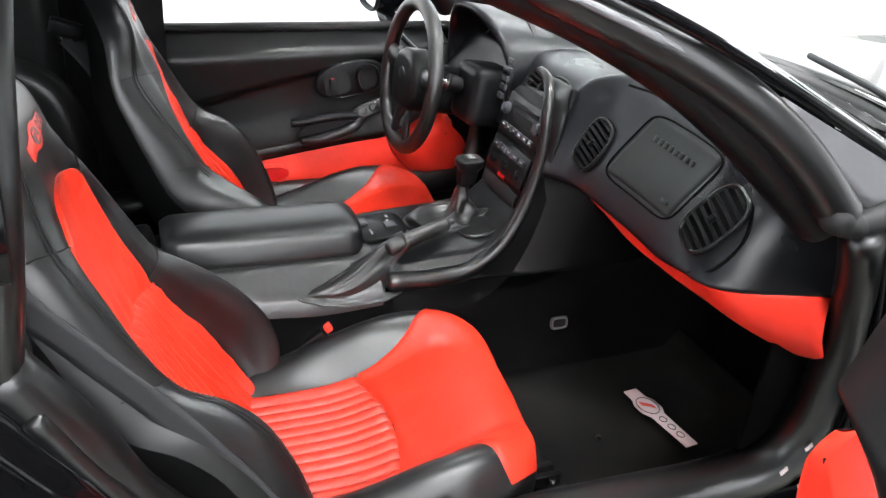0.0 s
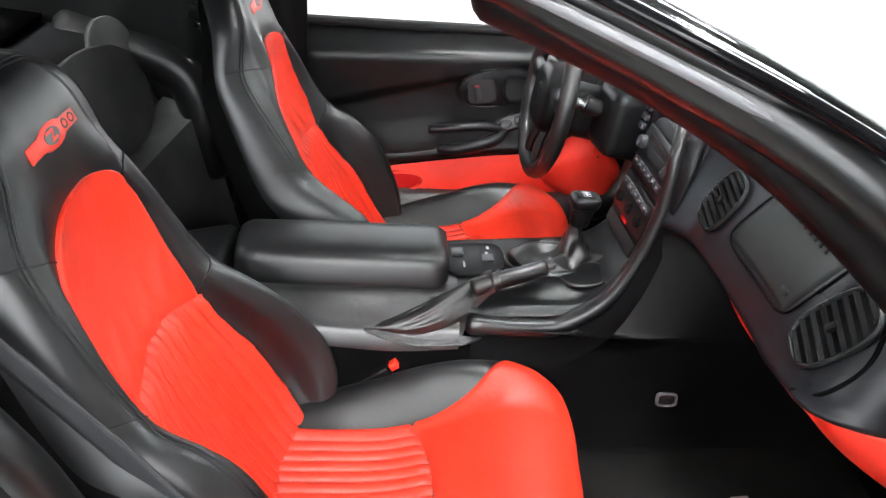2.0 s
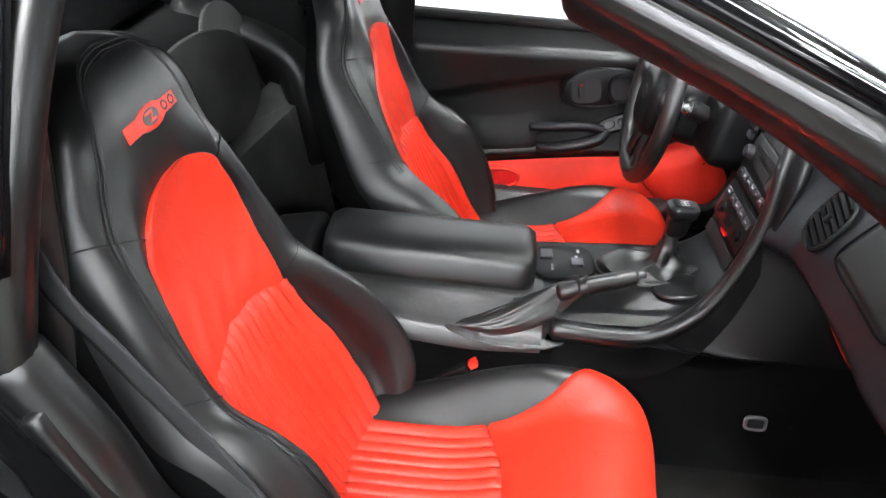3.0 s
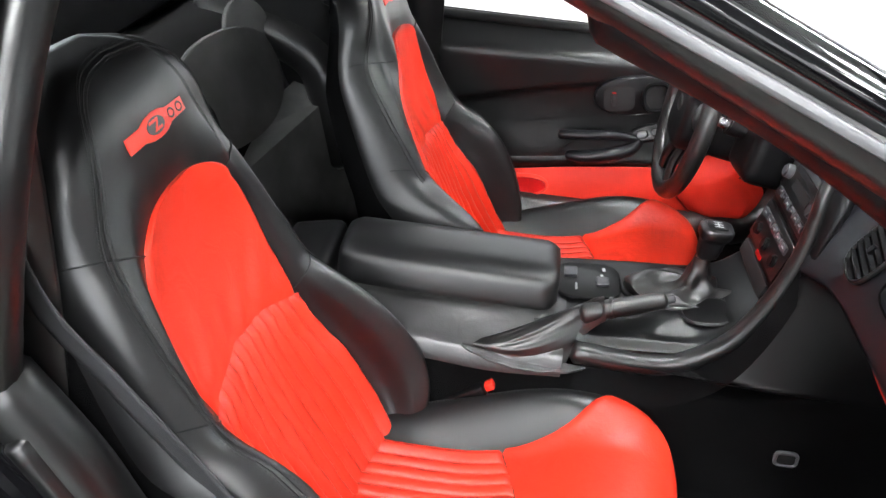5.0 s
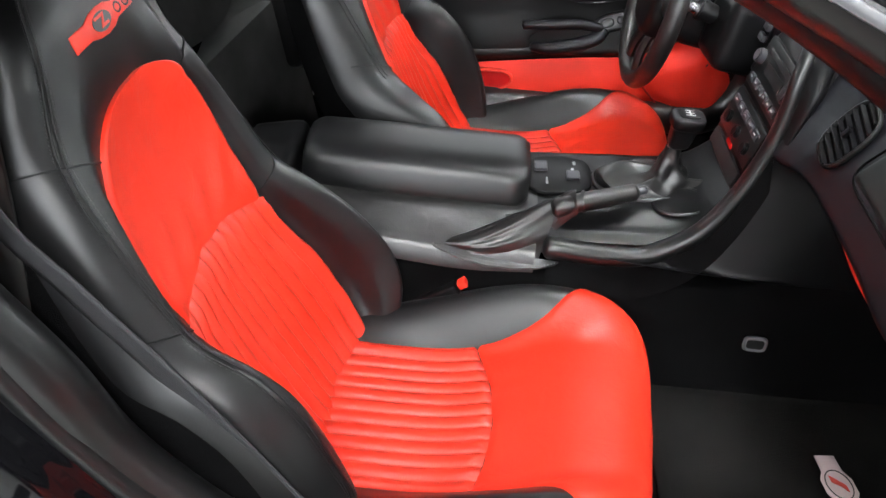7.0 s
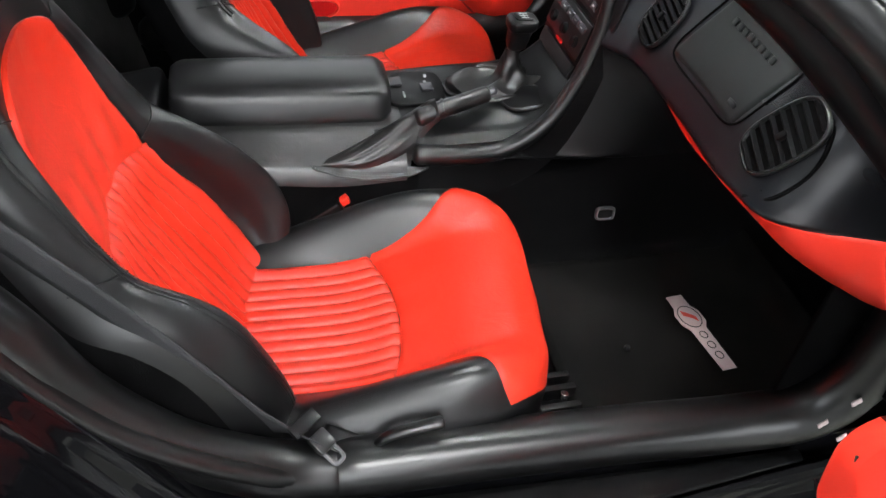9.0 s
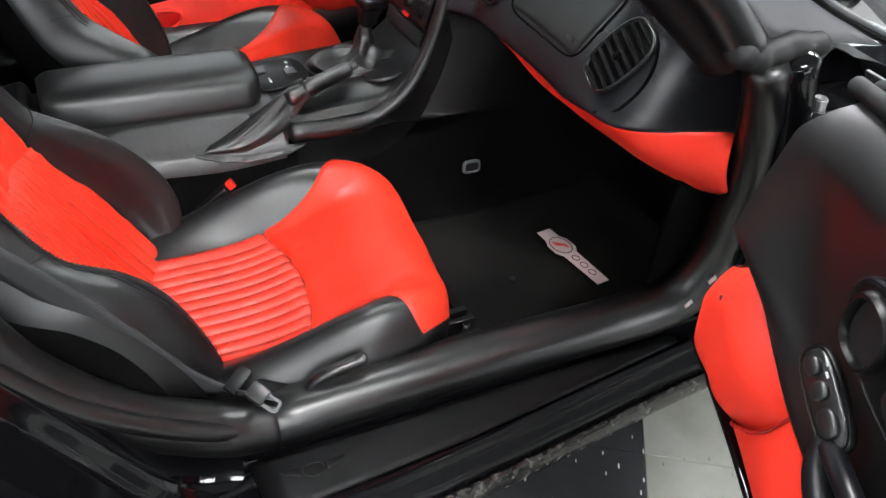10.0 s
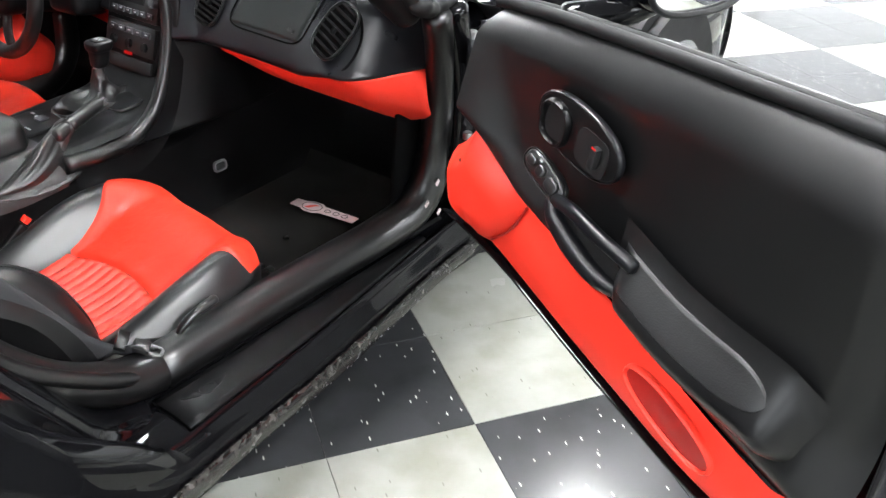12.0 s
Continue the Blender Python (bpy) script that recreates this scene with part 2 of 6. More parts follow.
def tube(name, points, radius, material, parent=None, label="", n=24, ring=12, flat=1.0, up=(0, 0, 1), ends=True, raw=False):
    """A bar along a smooth line; radius: a number or a function of 0..1; flat: its height over its width."""
    ps = spline(points, n)
    r = radius if callable(radius) else (lambda k: radius)
    vs, fs = [], []
    rows = []
    for j, p in enumerate(ps):
        d = (ps[min(j + 1, n - 1)] - ps[max(j - 1, 0)]).normalized()
        a = d.cross(Vector(up))
        a = a.normalized() if a.length > 1e-4 else Vector((1, 0, 0))
        b = a.cross(d).normalized()
        rows.append((p, d, a, b, r(j / (n - 1))))
    if ends:
        p, d, a, b, w = rows[0]
        q, e, a2, b2, w2 = rows[-1]
        rows = [(p - d * w * 0.45, d, a, b, w * 0.55), (p - d * w * 0.2, d, a, b, w * 0.88)] + rows
        rows += [(q + e * w2 * 0.2, e, a2, b2, w2 * 0.88), (q + e * w2 * 0.45, e, a2, b2, w2 * 0.55)]
    for p, d, a, b, w in rows:
        for i in range(ring):
            t = 2 * math.pi * i / ring
            vs.append(p + a * w * math.cos(t) + b * w * flat * math.sin(t))
    for j in range(len(rows) - 1):
        for i in range(ring):
            k = (i + 1) % ring
            fs.append((j * ring + i, j * ring + k, (j + 1) * ring + k, (j + 1) * ring + i))
    fs += [tuple(range(ring)), tuple(range((len(rows) - 1) * ring, len(rows) * ring))]
    if raw:
        return vs, fs
    return mesh(name, vs, fs, material, parent, label)


def stitches(name, points, material, parent, count, size=0.0042, thick=0.0011):
    """A row of thread stitches along a line, as one seam."""
    ps = spline(points, count * 2)
    vs, fs = [], []
    for i in range(0, count * 2 - 1, 2):
        a, b = ps[i], ps[i + 1]
        d = (b - a).normalized()
        c = (a + b) / 2
        s = d.cross(Vector((0, 0, 1)))
        s = s.normalized() if s.length > 1e-3 else Vector((0, 1, 0))
        t = s.cross(d)
        k = len(vs)
        h = min(size, (b - a).length) / 2
        vs += [c - d * h] + [c + s * thick * math.cos(q * math.pi / 2) + t * thick * math.sin(q * math.pi / 2) for q in range(4)] + [c + d * h]
        for q in range(4):
            fs += [(k, k + 1 + q, k + 1 + (q + 1) % 4), (k + 5, k + 1 + (q + 1) % 4, k + 1 + q)]
    return mesh(name, vs, fs, material, parent)


def box(size, m, bevel=0.004, seg=2):
    bm = bmesh.new()
    bmesh.ops.create_cube(bm, size=1)
    bmesh.ops.scale(bm, vec=size, verts=bm.verts)
    if bevel:
        bmesh.ops.bevel(bm, geom=bm.edges[:], offset=bevel, segments=seg, profile=0.6, affect="EDGES")
    bm.transform(m if isinstance(m, Matrix) else Matrix.Translation(m))
    return bm


def disc(r0, r1, depth, m, n=24, bevel=0.0):
    bm = bmesh.new()
    bmesh.ops.create_cone(bm, cap_ends=True, segments=n, radius1=r0, radius2=r1, depth=depth)
    if bevel:
        bmesh.ops.bevel(bm, geom=[e for e in bm.edges if len(e.link_faces) == 2 and e.calc_face_angle(0) > 0.6],
                        offset=bevel, segments=2, affect="EDGES")
    bm.transform(m if isinstance(m, Matrix) else Matrix.Translation(m))
    return bm


def slab(outline, m, depth, bevel=0.002, seg=2, hole=None):
    """A plate with the outline (x, y) of its plane, extruded up by depth, with rounded top edges."""
    bm = bmesh.new()
    vs = [bm.verts.new((x, y, 0)) for x, y in outline]
    f = bm.faces.new(vs)
    top = bmesh.ops.extrude_face_region(bm, geom=[f])["geom"]
    tv = [g for g in top if isinstance(g, bmesh.types.BMVert)]
    bmesh.ops.translate(bm, verts=tv, vec=(0, 0, depth))
    if bevel:
        es = [e for e in bm.edges if e.verts[0] in tv and e.verts[1] in tv]
        bmesh.ops.bevel(bm, geom=es, offset=bevel, segments=seg, profile=0.5, affect="EDGES")
    bm.transform(m)
    return bm


def ellipse(a, b, n=28, power=2.0, cx=0.0, cy=0.0):
    out = []
    for i in range(n):
        t = 2 * math.pi * i / n
        c, s = math.cos(t), math.sin(t)
        out.append((cx + a * math.copysign(abs(c) ** (2 / power), c), cy + b * math.copysign(abs(s) ** (2 / power), s)))
    return out


def axes(place, x, y):
    """A pose with its x and y along the given ways."""
    x = Vector(x).normalized()
    z = x.cross(Vector(y)).normalized()
    y = z.cross(x)
    return Matrix(((x.x, y.x, z.x, place[0]), (x.y, y.y, z.y, place[1]), (x.z, y.z, z.z, place[2]), (0, 0, 0, 1)))


def ring_bar(outline, m, width, height, n=10):
    """A frame: a bar with rounded section run round a closed outline."""
    bm = bmesh.new()
    k = len(outline)
    rows = []
    for i in range(k):
        p, a, b = Vector(outline[i]), Vector(outline[i - 1]), Vector(outline[(i + 1) % k])
        d = (b - a).normalized()
        nrm = Vector((d.y, -d.x))
        rows.append([bm.verts.new((p.x + nrm.x * width / 2 * math.cos(2 * math.pi * j / n),
                                   p.y + nrm.y * width / 2 * math.cos(2 * math.pi * j / n),
                                   height * math.sin(2 * math.pi * j / n))) for j in range(n)])
    for i in range(k):
        for j in range(n):
            bm.faces.new((rows[i][j], rows[i][(j + 1) % n], rows[(i + 1) % k][(j + 1) % n], rows[(i + 1) % k][j]))
    bm.transform(m)
    return bm


# ---------------------------------------------------------------- showroom
RX0, RX1, RY0, RY1, RH = -6.0, 7.5, -6.5, 3.4, 3.4


def wall(name, lo, hi, openings=(), paint=None):
    """A thick wall between two corners, with openings (from, to, sill, head) through it."""
    root = tagged(new(name), "plain painted showroom wall", "wall", kind="structure")
    ORIGIN[root] = Vector((0, 0, 0))
    along = 0 if hi[0] - lo[0] > hi[1] - lo[1] else 1
    cuts = sorted({lo[along], hi[along], *[o[0] for o in openings], *[o[1] for o in openings]})
    for a, b in zip(cuts, cuts[1:]):
        o = [q for q in openings if q[0] <= a < q[1]]
        spans = [(0, o[0][2]), (o[0][3], RH)] if o else [(0, RH)]
        for z0, z1 in spans:
            c, s = [(lo[i] + hi[i]) / 2 for i in (0, 1)], [hi[i] - lo[i] for i in (0, 1)]
            c[along], s[along] = (a + b) / 2, b - a
            part("wall_panel", box((s[0], s[1], z1 - z0), (c[0], c[1], (z0 + z1) / 2), 0), paint or WHITE, root, smooth=False)
    return root


def showroom():
    wall("wall_north", (RX0, RY1, 0), (RX1, RY1 + 0.2, 0), [(-4.5, -1.0, 1.0, 2.9), (-0.5, 3.0, 1.0, 2.9), (3.5, 7.0, 1.0, 2.9)])
    wall("wall_south", (RX0, RY0 - 0.2, 0), (RX1, RY0, 0), [(-3.6, -0.4, 0.9, 3.3), (0.0, 3.2, 0.9, 3.3)], GREYWALL)
    wall("wall_east", (RX1, RY0, 0), (RX1 + 0.2, RY1, 0), [(-6, -1.8, 0.3, 3.0), (-1.3, 2.8, 0.3, 3.0)])
    wall("wall_west", (RX0 - 0.2, RY0, 0), (RX0, RY1, 0), [(-5.8, -2.2, 0.9, 3.0), (-1.4, 2.2, 0.9, 3.0)], GREYWALL)
    part_c = box((RX1 - RX0, RY1 - RY0, 0.2), ((RX0 + RX1) / 2, (RY0 + RY1) / 2, RH + 0.1), 0)
    root = tagged(new("ceiling"), "pale showroom ceiling with rows of bright lights", "ceiling", kind="structure")
    ORIGIN[root] = Vector((0, 0, 0))
    part("ceiling_board", part_c, CEIL, root, smooth=False)
    # bright daylight behind the windows
    for name, c, s, day in (("backdrop_north", ((RX0 + RX1) / 2, RY1 + 1.2, 2.0), (RX1 - RX0 + 4, 0.05, 5), DAY_NORTH),
                       ("backdrop_west", (RX0 - 1.2, 0, 2.0), (0.05, RY1 - RY0 + 2, 5), DAY_WEST),
                       ("backdrop_south", ((RX0 + RX1) / 2, RY0 - 1.2, 2.0), (RX1 - RX0 + 4, 0.05, 5), DAY_SOUTH),
                       ("backdrop_east", (RX1 + 1.2, 0, 2.0), (0.05, RY1 - RY0 + 2, 5), DAY_EAST)):
        o = part(name, box(s, c, 0), day, None, smooth=False)
        tagged(o, "overexposed daylight outside the showroom windows", "backdrop", kind="structure")
    k = 0
    for (x0, x1) in ((-4.5, -1.0), (-0.5, 3.0), (3.5, 7.0)):
        k += 1
        w = thing("window_%d" % k, ((x0 + x1) / 2, RY1 + 0.1, 1.0), "large showroom window in a white frame", "window", kind="structure")
        for x in (x0 + 0.04, (x0 + x1) / 2, x1 - 0.04):
            part("window_frame", box((0.08, 0.1, 1.9), (x, RY1 + 0.1, 1.95), 0.005), WHITE, w)
    for (x0, x1) in ((-3.6, -0.4), (0.0, 3.2)):
        k += 1
        w = thing("window_%d" % k, ((x0 + x1) / 2, RY0 - 0.1, 0.9), "large showroom window in a white frame", "window", kind="structure")
        for x in (x0 + 0.04, (x0 + x1) / 2, x1 - 0.04):
            part("window_frame", box((0.08, 0.1, 2.4), (x, RY0 - 0.1, 2.1), 0.005), WHITE, w)
    for (y0, y1) in ((-5.8, -2.2), (-1.4, 2.2)):
        k += 1
        w = thing("window_%d" % k, (RX0 - 0.1, (y0 + y1) / 2, 0.9), "large showroom window in a white frame", "window", kind="structure")
        for y in (y0 + 0.04, (y0 + y1) / 2, y1 - 0.04):
            part("window_frame", box((0.1, 0.08, 2.1), (RX0 - 0.1, y, 1.95), 0.005), WHITE, w)
    for (y0, y1) in ((-6, -1.8), (-1.3, 2.8)):
        k += 1
        w = thing("window_%d" % k, (RX1 + 0.1, (y0 + y1) / 2, 0.3), "large showroom window in a white frame", "window", kind="structure")
        for y in (y0 + 0.04, (y0 + y1) / 2, y1 - 0.04):
            part("window_frame", box((0.1, 0.08, 2.7), (RX1 + 0.1, y, 1.65), 0.005), WHITE, w)
    # fluorescent fittings in rows
    first = None
    for ix in range(4):
        for iy in range(4):
            if (ix, iy) not in ((0, 0), (1, 0), (2, 0), (1, 1), (0, 2), (2, 2), (3, 2), (2, 3), (1, 2)):
                continue
            p = Vector((-2.3 + ix * 2.6, -5.6 + iy * 2.7, RH - 0.05))
            if first is None:
                first = thing("ceiling_light", p, "white fluorescent ceiling light with a bright diffuser", "ceiling light", "ceiling lights")
                part("frame", box((1.28, 0.68, 0.09), p + Vector((0, 0, 0.005)), 0.01), WHITE, first)
                part("diffuser", box((1.2, 0.60, 0.02), p + Vector((0, 0, -0.046)), 0.004), TUBE, first)
            else:
                copy_thing(first, Matrix.Translation(p))


showroom()

# ---------------------------------------------------------------- the car's shell
SX = 0.0
car = thing("sports_car", (0.3, 0, 0), "glossy black two-seat sports coupe with its passenger door open", "car")


def sill_trim():
    """Padded trim along the passenger door opening, up the hinge pillar and up behind the seat."""
    front = [(0.003, -0.628, 0.258), (0.2, -0.628, 0.262), (0.4, -0.630, 0.264), (0.56, -0.638, 0.27), (0.66, -0.652, 0.30),
             (0.705, -0.664, 0.38), (0.705, -0.680, 0.52), (0.668, -0.706, 0.65), (0.622, -0.728, 0.742)]
    tube("sill_trim", front, lambda k: 0.041 - 0.012 * smooth01(0.5, 1, k), SATIN, car, "smooth black padded sill trim", n=50, ring=18)
    rear = [(-0.003, -0.628, 0.258), (-0.055, -0.630, 0.268), (-0.11, -0.636, 0.297), (-0.195, -0.644, 0.362), (-0.275, -0.652, 0.462),
            (-0.325, -0.656, 0.565), (-0.385, -0.66, 0.66)]
    tube("pillar_trim", rear, lambda k: 0.040 - 0.004 * smooth01(0.1, 0.5, k), SATIN, car, "smooth black trim behind the seat", n=44, ring=18)


def b_pillar():
    rib = [(-0.03, -0.640, 0.270), (-0.075, -0.658, 0.296), (-0.15, -0.672, 0.352), (-0.235, -0.680, 0.428), (-0.30, -0.686, 0.520), (-0.355, -0.69, 0.62)]
    tube("pillar_trim_edge", rib, 0.013, SATIN, car, "raised edge of the pillar trim", n=40, ring=12)
    sheet("driver_pillar_panel", lambda u, v: (-0.14 - 0.34 * u, 0.66 - 0.07 * max(0, v - 0.6), 0.22 + 0.88 * v), 6, 10, PLASTIC, car, "moulded black driver side pillar lining", thick=0.01)
    tube("rear_pillar_strip", [(-0.385, -0.668, 0.66), (-0.372, -0.665, 0.75), (-0.362, -0.645, 0.85), (-0.357, -0.60, 0.95), (-0.349, -0.53, 1.06)], 0.026,
         SATIN, car, "satin grey-black pillar weather strip", n=20, ring=14)
    tube("rear_pillar_trim", [(-0.455, -0.63, 0.66), (-0.44, -0.625, 0.8), (-0.43, -0.585, 0.95), (-0.42, -0.53, 1.08)], 0.045, RUBBER, car, n=20, ring=14)


def outer_sill():
    def plate(u, v):
        x = -0.045 + 0.70 * v
        y0, y1 = -0.674, tab(x, (-0.05, -0.768), (0.26, -0.742), (0.66, -0.690))
        return (x, y0 + (y1 - y0) * u, 0.236 + 0.004 * math.sin(math.pi * u))
    sheet("sill_plate", plate, 8, 20, PLASTIC, car, "textured black sill plate with an embossed badge", thick=0.006)

    def step(u, v):
        x = -0.20 + 0.175 * v
        return (x, -0.655 - 0.135 * u, 0.222 + 0.010 * math.sin(math.pi * u) + 0.5 * rear_up(x))
    sheet("sill_step", step, 12, 16, PAINT, car, "glossy black step behind the sill plate", thick=0.006)

    def gutter(u, v):
        x = -0.9 + 2.0 * v
        y = -0.655 - 0.03 * u
        return (x, y, tab(u, (0, 0.243), (0.4, 0.218), (0.7, 0.215), (1, 0.234)) + rear_up(x))
    sheet("sill_gutter", gutter, 8, 60, PAINT, car)

    def rocker(u, v):
        x = -0.9 + 1.75 * v
        y1 = tab(x, (-0.9, -0.88), (-0.05, -0.770), (0.26, -0.745), (0.66, -0.694), (0.85, -0.68))
        y = y1 + tab(u, (0, 0.0), (0.25, -0.012), (0.5, -0.028), (0.75, -0.034), (1, -0.01))
        z = tab(u, (0, 0.234), (0.12, 0.236), (0.3, 0.215), (0.7, 0.165), (1, 0.11))
        return (x, y, z + rear_up(x) * (1 - u))
    sheet("rocker_panel", rocker, 14, 60, PAINT, car, "glossy black rocker panel")

    def spatter(u, v):
        x = -0.25 + 1.05 * v
        y1 = tab(x, (-0.9, -0.88), (-0.05, -0.770), (0.26, -0.745), (0.66, -0.694), (0.85, -0.68))
        return (x, y1 - 0.037 - 0.006 * math.sin(math.pi * u), 0.185 - 0.04 * u)
    sheet("rocker_moulding", spatter, 6, 40, DIRTY, car, "water-spattered lower moulding", thick=0.006)


def rear_up(x):
    """The jamb climbs towards the rear quarter."""
    return 0.55 * smooth01(-0.08, -0.62, x) if x < -0.08 else 0.0


def quarter():
    def jamb(u, v):
        p = spline([(-0.05, 0, 0.238), (-0.13, 0, 0.275), (-0.21, 0, 0.40), (-0.29, 0, 0.53), (-0.38, 0, 0.66), (-0.46, 0, 0.80), (-0.5, 0, 0.95)], 30)[int(round(v * 29))]
        y = tab(u, (0, -0.655), (0.3, -0.70), (0.55, -0.72), (1, -0.79))
        back = tab(u, (0, 0.0), (0.3, 0.012), (0.55, 0.03), (1, 0.05))
        return (p.x - back, y, p.z - back * 0.6)
    sheet("door_jamb", jamb, 14, 30, PAINT, car, "glossy black rear door jamb")

    def skin(u, v):
        x = -0.10 - 1.4 * u
        z = 0.12 + 0.68 * v
        edge = tab(z, (0.12, -0.02), (0.25, -0.10), (0.40, -0.26), (0.53, -0.34), (0.66, -0.43), (0.8, -0.51))
        x = edge - (1.6 + edge) * u
        return (x, -0.79 - 0.10 * math.sin(min(1, u * 1.6) * math.pi / 2) * math.sin(math.pi * min(1, v * 0.8 + 0.2)), z)
    sheet("quarter_panel", skin, 20, 20, PAINT, car, "glossy black rear quarter panel", thick=0.004)


def pillar_a(side):
    y = -side
    pts = [(0.115, y * 0.604, 1.055), (0.25, y * 0.615, 1.0), (0.36, y * 0.635, 0.94), (0.45, y * 0.658, 0.873), (0.53, y * 0.68, 0.80), (0.58, y * 0.692, 0.752)]
    trim = tube("pillar_inner_trim", pts, lambda k: 0.043 - 0.006 * k, PLASTIC, car, "grained black windscreen pillar trim with demister slots", n=40, ring=18, flat=0.9)
    line = spline(pts, 60)
    for i in range(7):
        p = line[40 + i * 2]
        d = (line[41 + i * 2] - line[39 + i * 2]).normalized()
        out = Vector((-0.25, y * 0.55, 0.8))
        out = (out - d * out.dot(d)).normalized()
        # each slot is a flat black plate, its inner shade put into the colour
        part("demister_slot", slab(ellipse(0.0045, 0.017, 14, 3), axes(p + out * 0.0398, d + out.cross(d) * 0.5, out.cross(d)), 0.0012, 0.0), GAP_SHADE, trim)
        part("slot_lip", box((0.0016, 0.030, 0.002), axes(p + out * 0.0405 - d * 0.0045, d + out.cross(d) * 0.5, out.cross(d)), 0.0005, 1), SATIN, trim)
    seal = [(0.06, y * 0.62, 1.085), (0.25, y * 0.648, 1.005), (0.36, y * 0.668, 0.955), (0.45, y * 0.69, 0.90), (0.52, y * 0.71, 0.84), (0.575, y * 0.728, 0.775)]
    tube("door_seal", seal, 0.027, SATIN, car, "smooth black rubber door seal", n=44, ring=14)
    lip = [(0.06, y * 0.648, 1.09), (0.25, y * 0.672, 1.018), (0.36, y * 0.682, 0.97), (0.46, y * 0.694, 0.915), (0.54, y * 0.709, 0.85), (0.612, y * 0.720, 0.782)]
    tube("glass_channel", lip, 0.004, RUBBER, car, "black gap of the glass channel", n=40, ring=8)
    edge = [(x - 0.004, yy + y * 0.004, z - 0.010) for x, yy, z in lip]
    tube("channel_edge", edge, 0.005, GREYPANEL, car, "thin bright edge of the glass channel", n=40, ring=8)
    skin = [(0.05, y * 0.655, 1.112), (0.23, y * 0.685, 1.040), (0.36, y * 0.690, 0.986), (0.49, y * 0.695, 0.924), (0.62, y * 0.700, 0.858), (0.74, y * 0.705, 0.793), (0.90, y * 0.71, 0.725)]
    tube("pillar_skin", skin, 0.008, PAINT, car, "glossy black windscreen pillar edge", n=40, ring=12)

    def base(u, v):
        a = Vector((0.468, y * 0.693, 0.917)) * (1 - v) + Vector((0.622, y * 0.719, 0.778)) * v
        b = Vector((0.472, y * 0.697, 0.919)) * (1 - v) + Vector((0.84, y * 0.712, 0.738)) * v
        return a + (b - a) * u
    sheet("pillar_base_panel", base, 8, 8, GREYPANEL, car, "flat satin grey panel at the pillar foot", thick=0.004)
    blob = [(0.552, y * 0.738, 0.778), (0.585, y * 0.733, 0.764), (0.62, y * 0.727, 0.762), (0.66, y * 0.722, 0.765), (0.71, y * 0.718, 0.760)]
    tube("seal_corner", blob, lambda k: 0.021 + 0.002 * math.sin(11 * k) + 0.0012 * math.sin(27 * k), RUBBER, car, "puckered rubber corner of the seal", n=40, ring=16, flat=0.8)
    # the shut pillar below it
    tube("hinge_pillar", [(0.66, y * 0.735, 0.75), (0.70, y * 0.725, 0.65), (0.735, y * 0.715, 0.52), (0.74, y * 0.705, 0.38)], 0.030, PAINT, car, "glossy black hinge pillar", n=24, ring=12)


def windscreen():
    def f(u, v):
        x = 0.97 - 0.87 * v
        y = (u - 0.5) * 2 * (0.70 - 0.05 * v)
        bow = 1 - (abs(u - 0.5) * 2) ** 2.2
        z = tab(x, (0.10, 1.095), (0.23, 1.040), (0.36, 0.985), (0.49, 0.922), (0.68, 0.822), (0.86, 0.735), (0.97, 0.695))
        return (x + 0.16 * bow * (1 - 0.6 * v), y, z + 0.035 * bow)
    ob = sheet("windscreen", f, 24, 16, PANE, car, "clear sloping windscreen glass", thick=0.004)
    ob.visible_shadow = False


def roof():
    def f(u, v):
        y = (u - 0.5) * 2 * 0.60
        bow = 1 - (abs(u - 0.5) * 2) ** 2.5
        return (0.10 - 0.75 * v, y, 1.115 + 0.05 * bow + 0.02 * math.sin(math.pi * v) - 0.03 * v)
    sheet("roof", f, 20, 12, PAINT, car, "glossy black hardtop roof", thick=0.01)
    sheet("headliner", lambda u, v: (f(u, v)[0], f(u, v)[1] * 0.95, f(u, v)[2] - 0.03), 16, 10, CARPET, car, "black headliner", thick=0.006)
    tube("roof_header", [(0.12, -0.58, 1.065), (0.14, -0.3, 1.09), (0.15, 0, 1.095), (0.14, 0.3, 1.09), (0.12, 0.58, 1.065)], 0.035, PLASTIC, car, n=24)

    def glass_rear(u, v):
        y = (u - 0.5) * 2 * (0.58 - 0.02 * v)
        return (-0.65 - 0.60 * v, y, 1.085 - 0.26 * v)
    ob = sheet("rear_window", glass_rear, 10, 8, PANE, car, "rear window glass", thick=0.004)
    ob.visible_shadow = False
    for s in (-1, 1):
        def sail(u, v):
            return (-0.35 - 0.95 * u, s * (0.60 + 0.10 * (1 - v)), 0.78 + (0.31 - 0.25 * u) * v)
        sheet("rear_pillar", sail, 10, 8, PAINT, car, thick=0.02)

        def sail_in(u, v):
            return (-0.38 - 0.9 * u, s * (0.575 + 0.09 * (1 - v)), 0.70 + (0.36 - 0.25 * u) * v)
        sheet("rear_pillar_lining", sail_in, 10, 8, CARPET, car, thick=0.01)


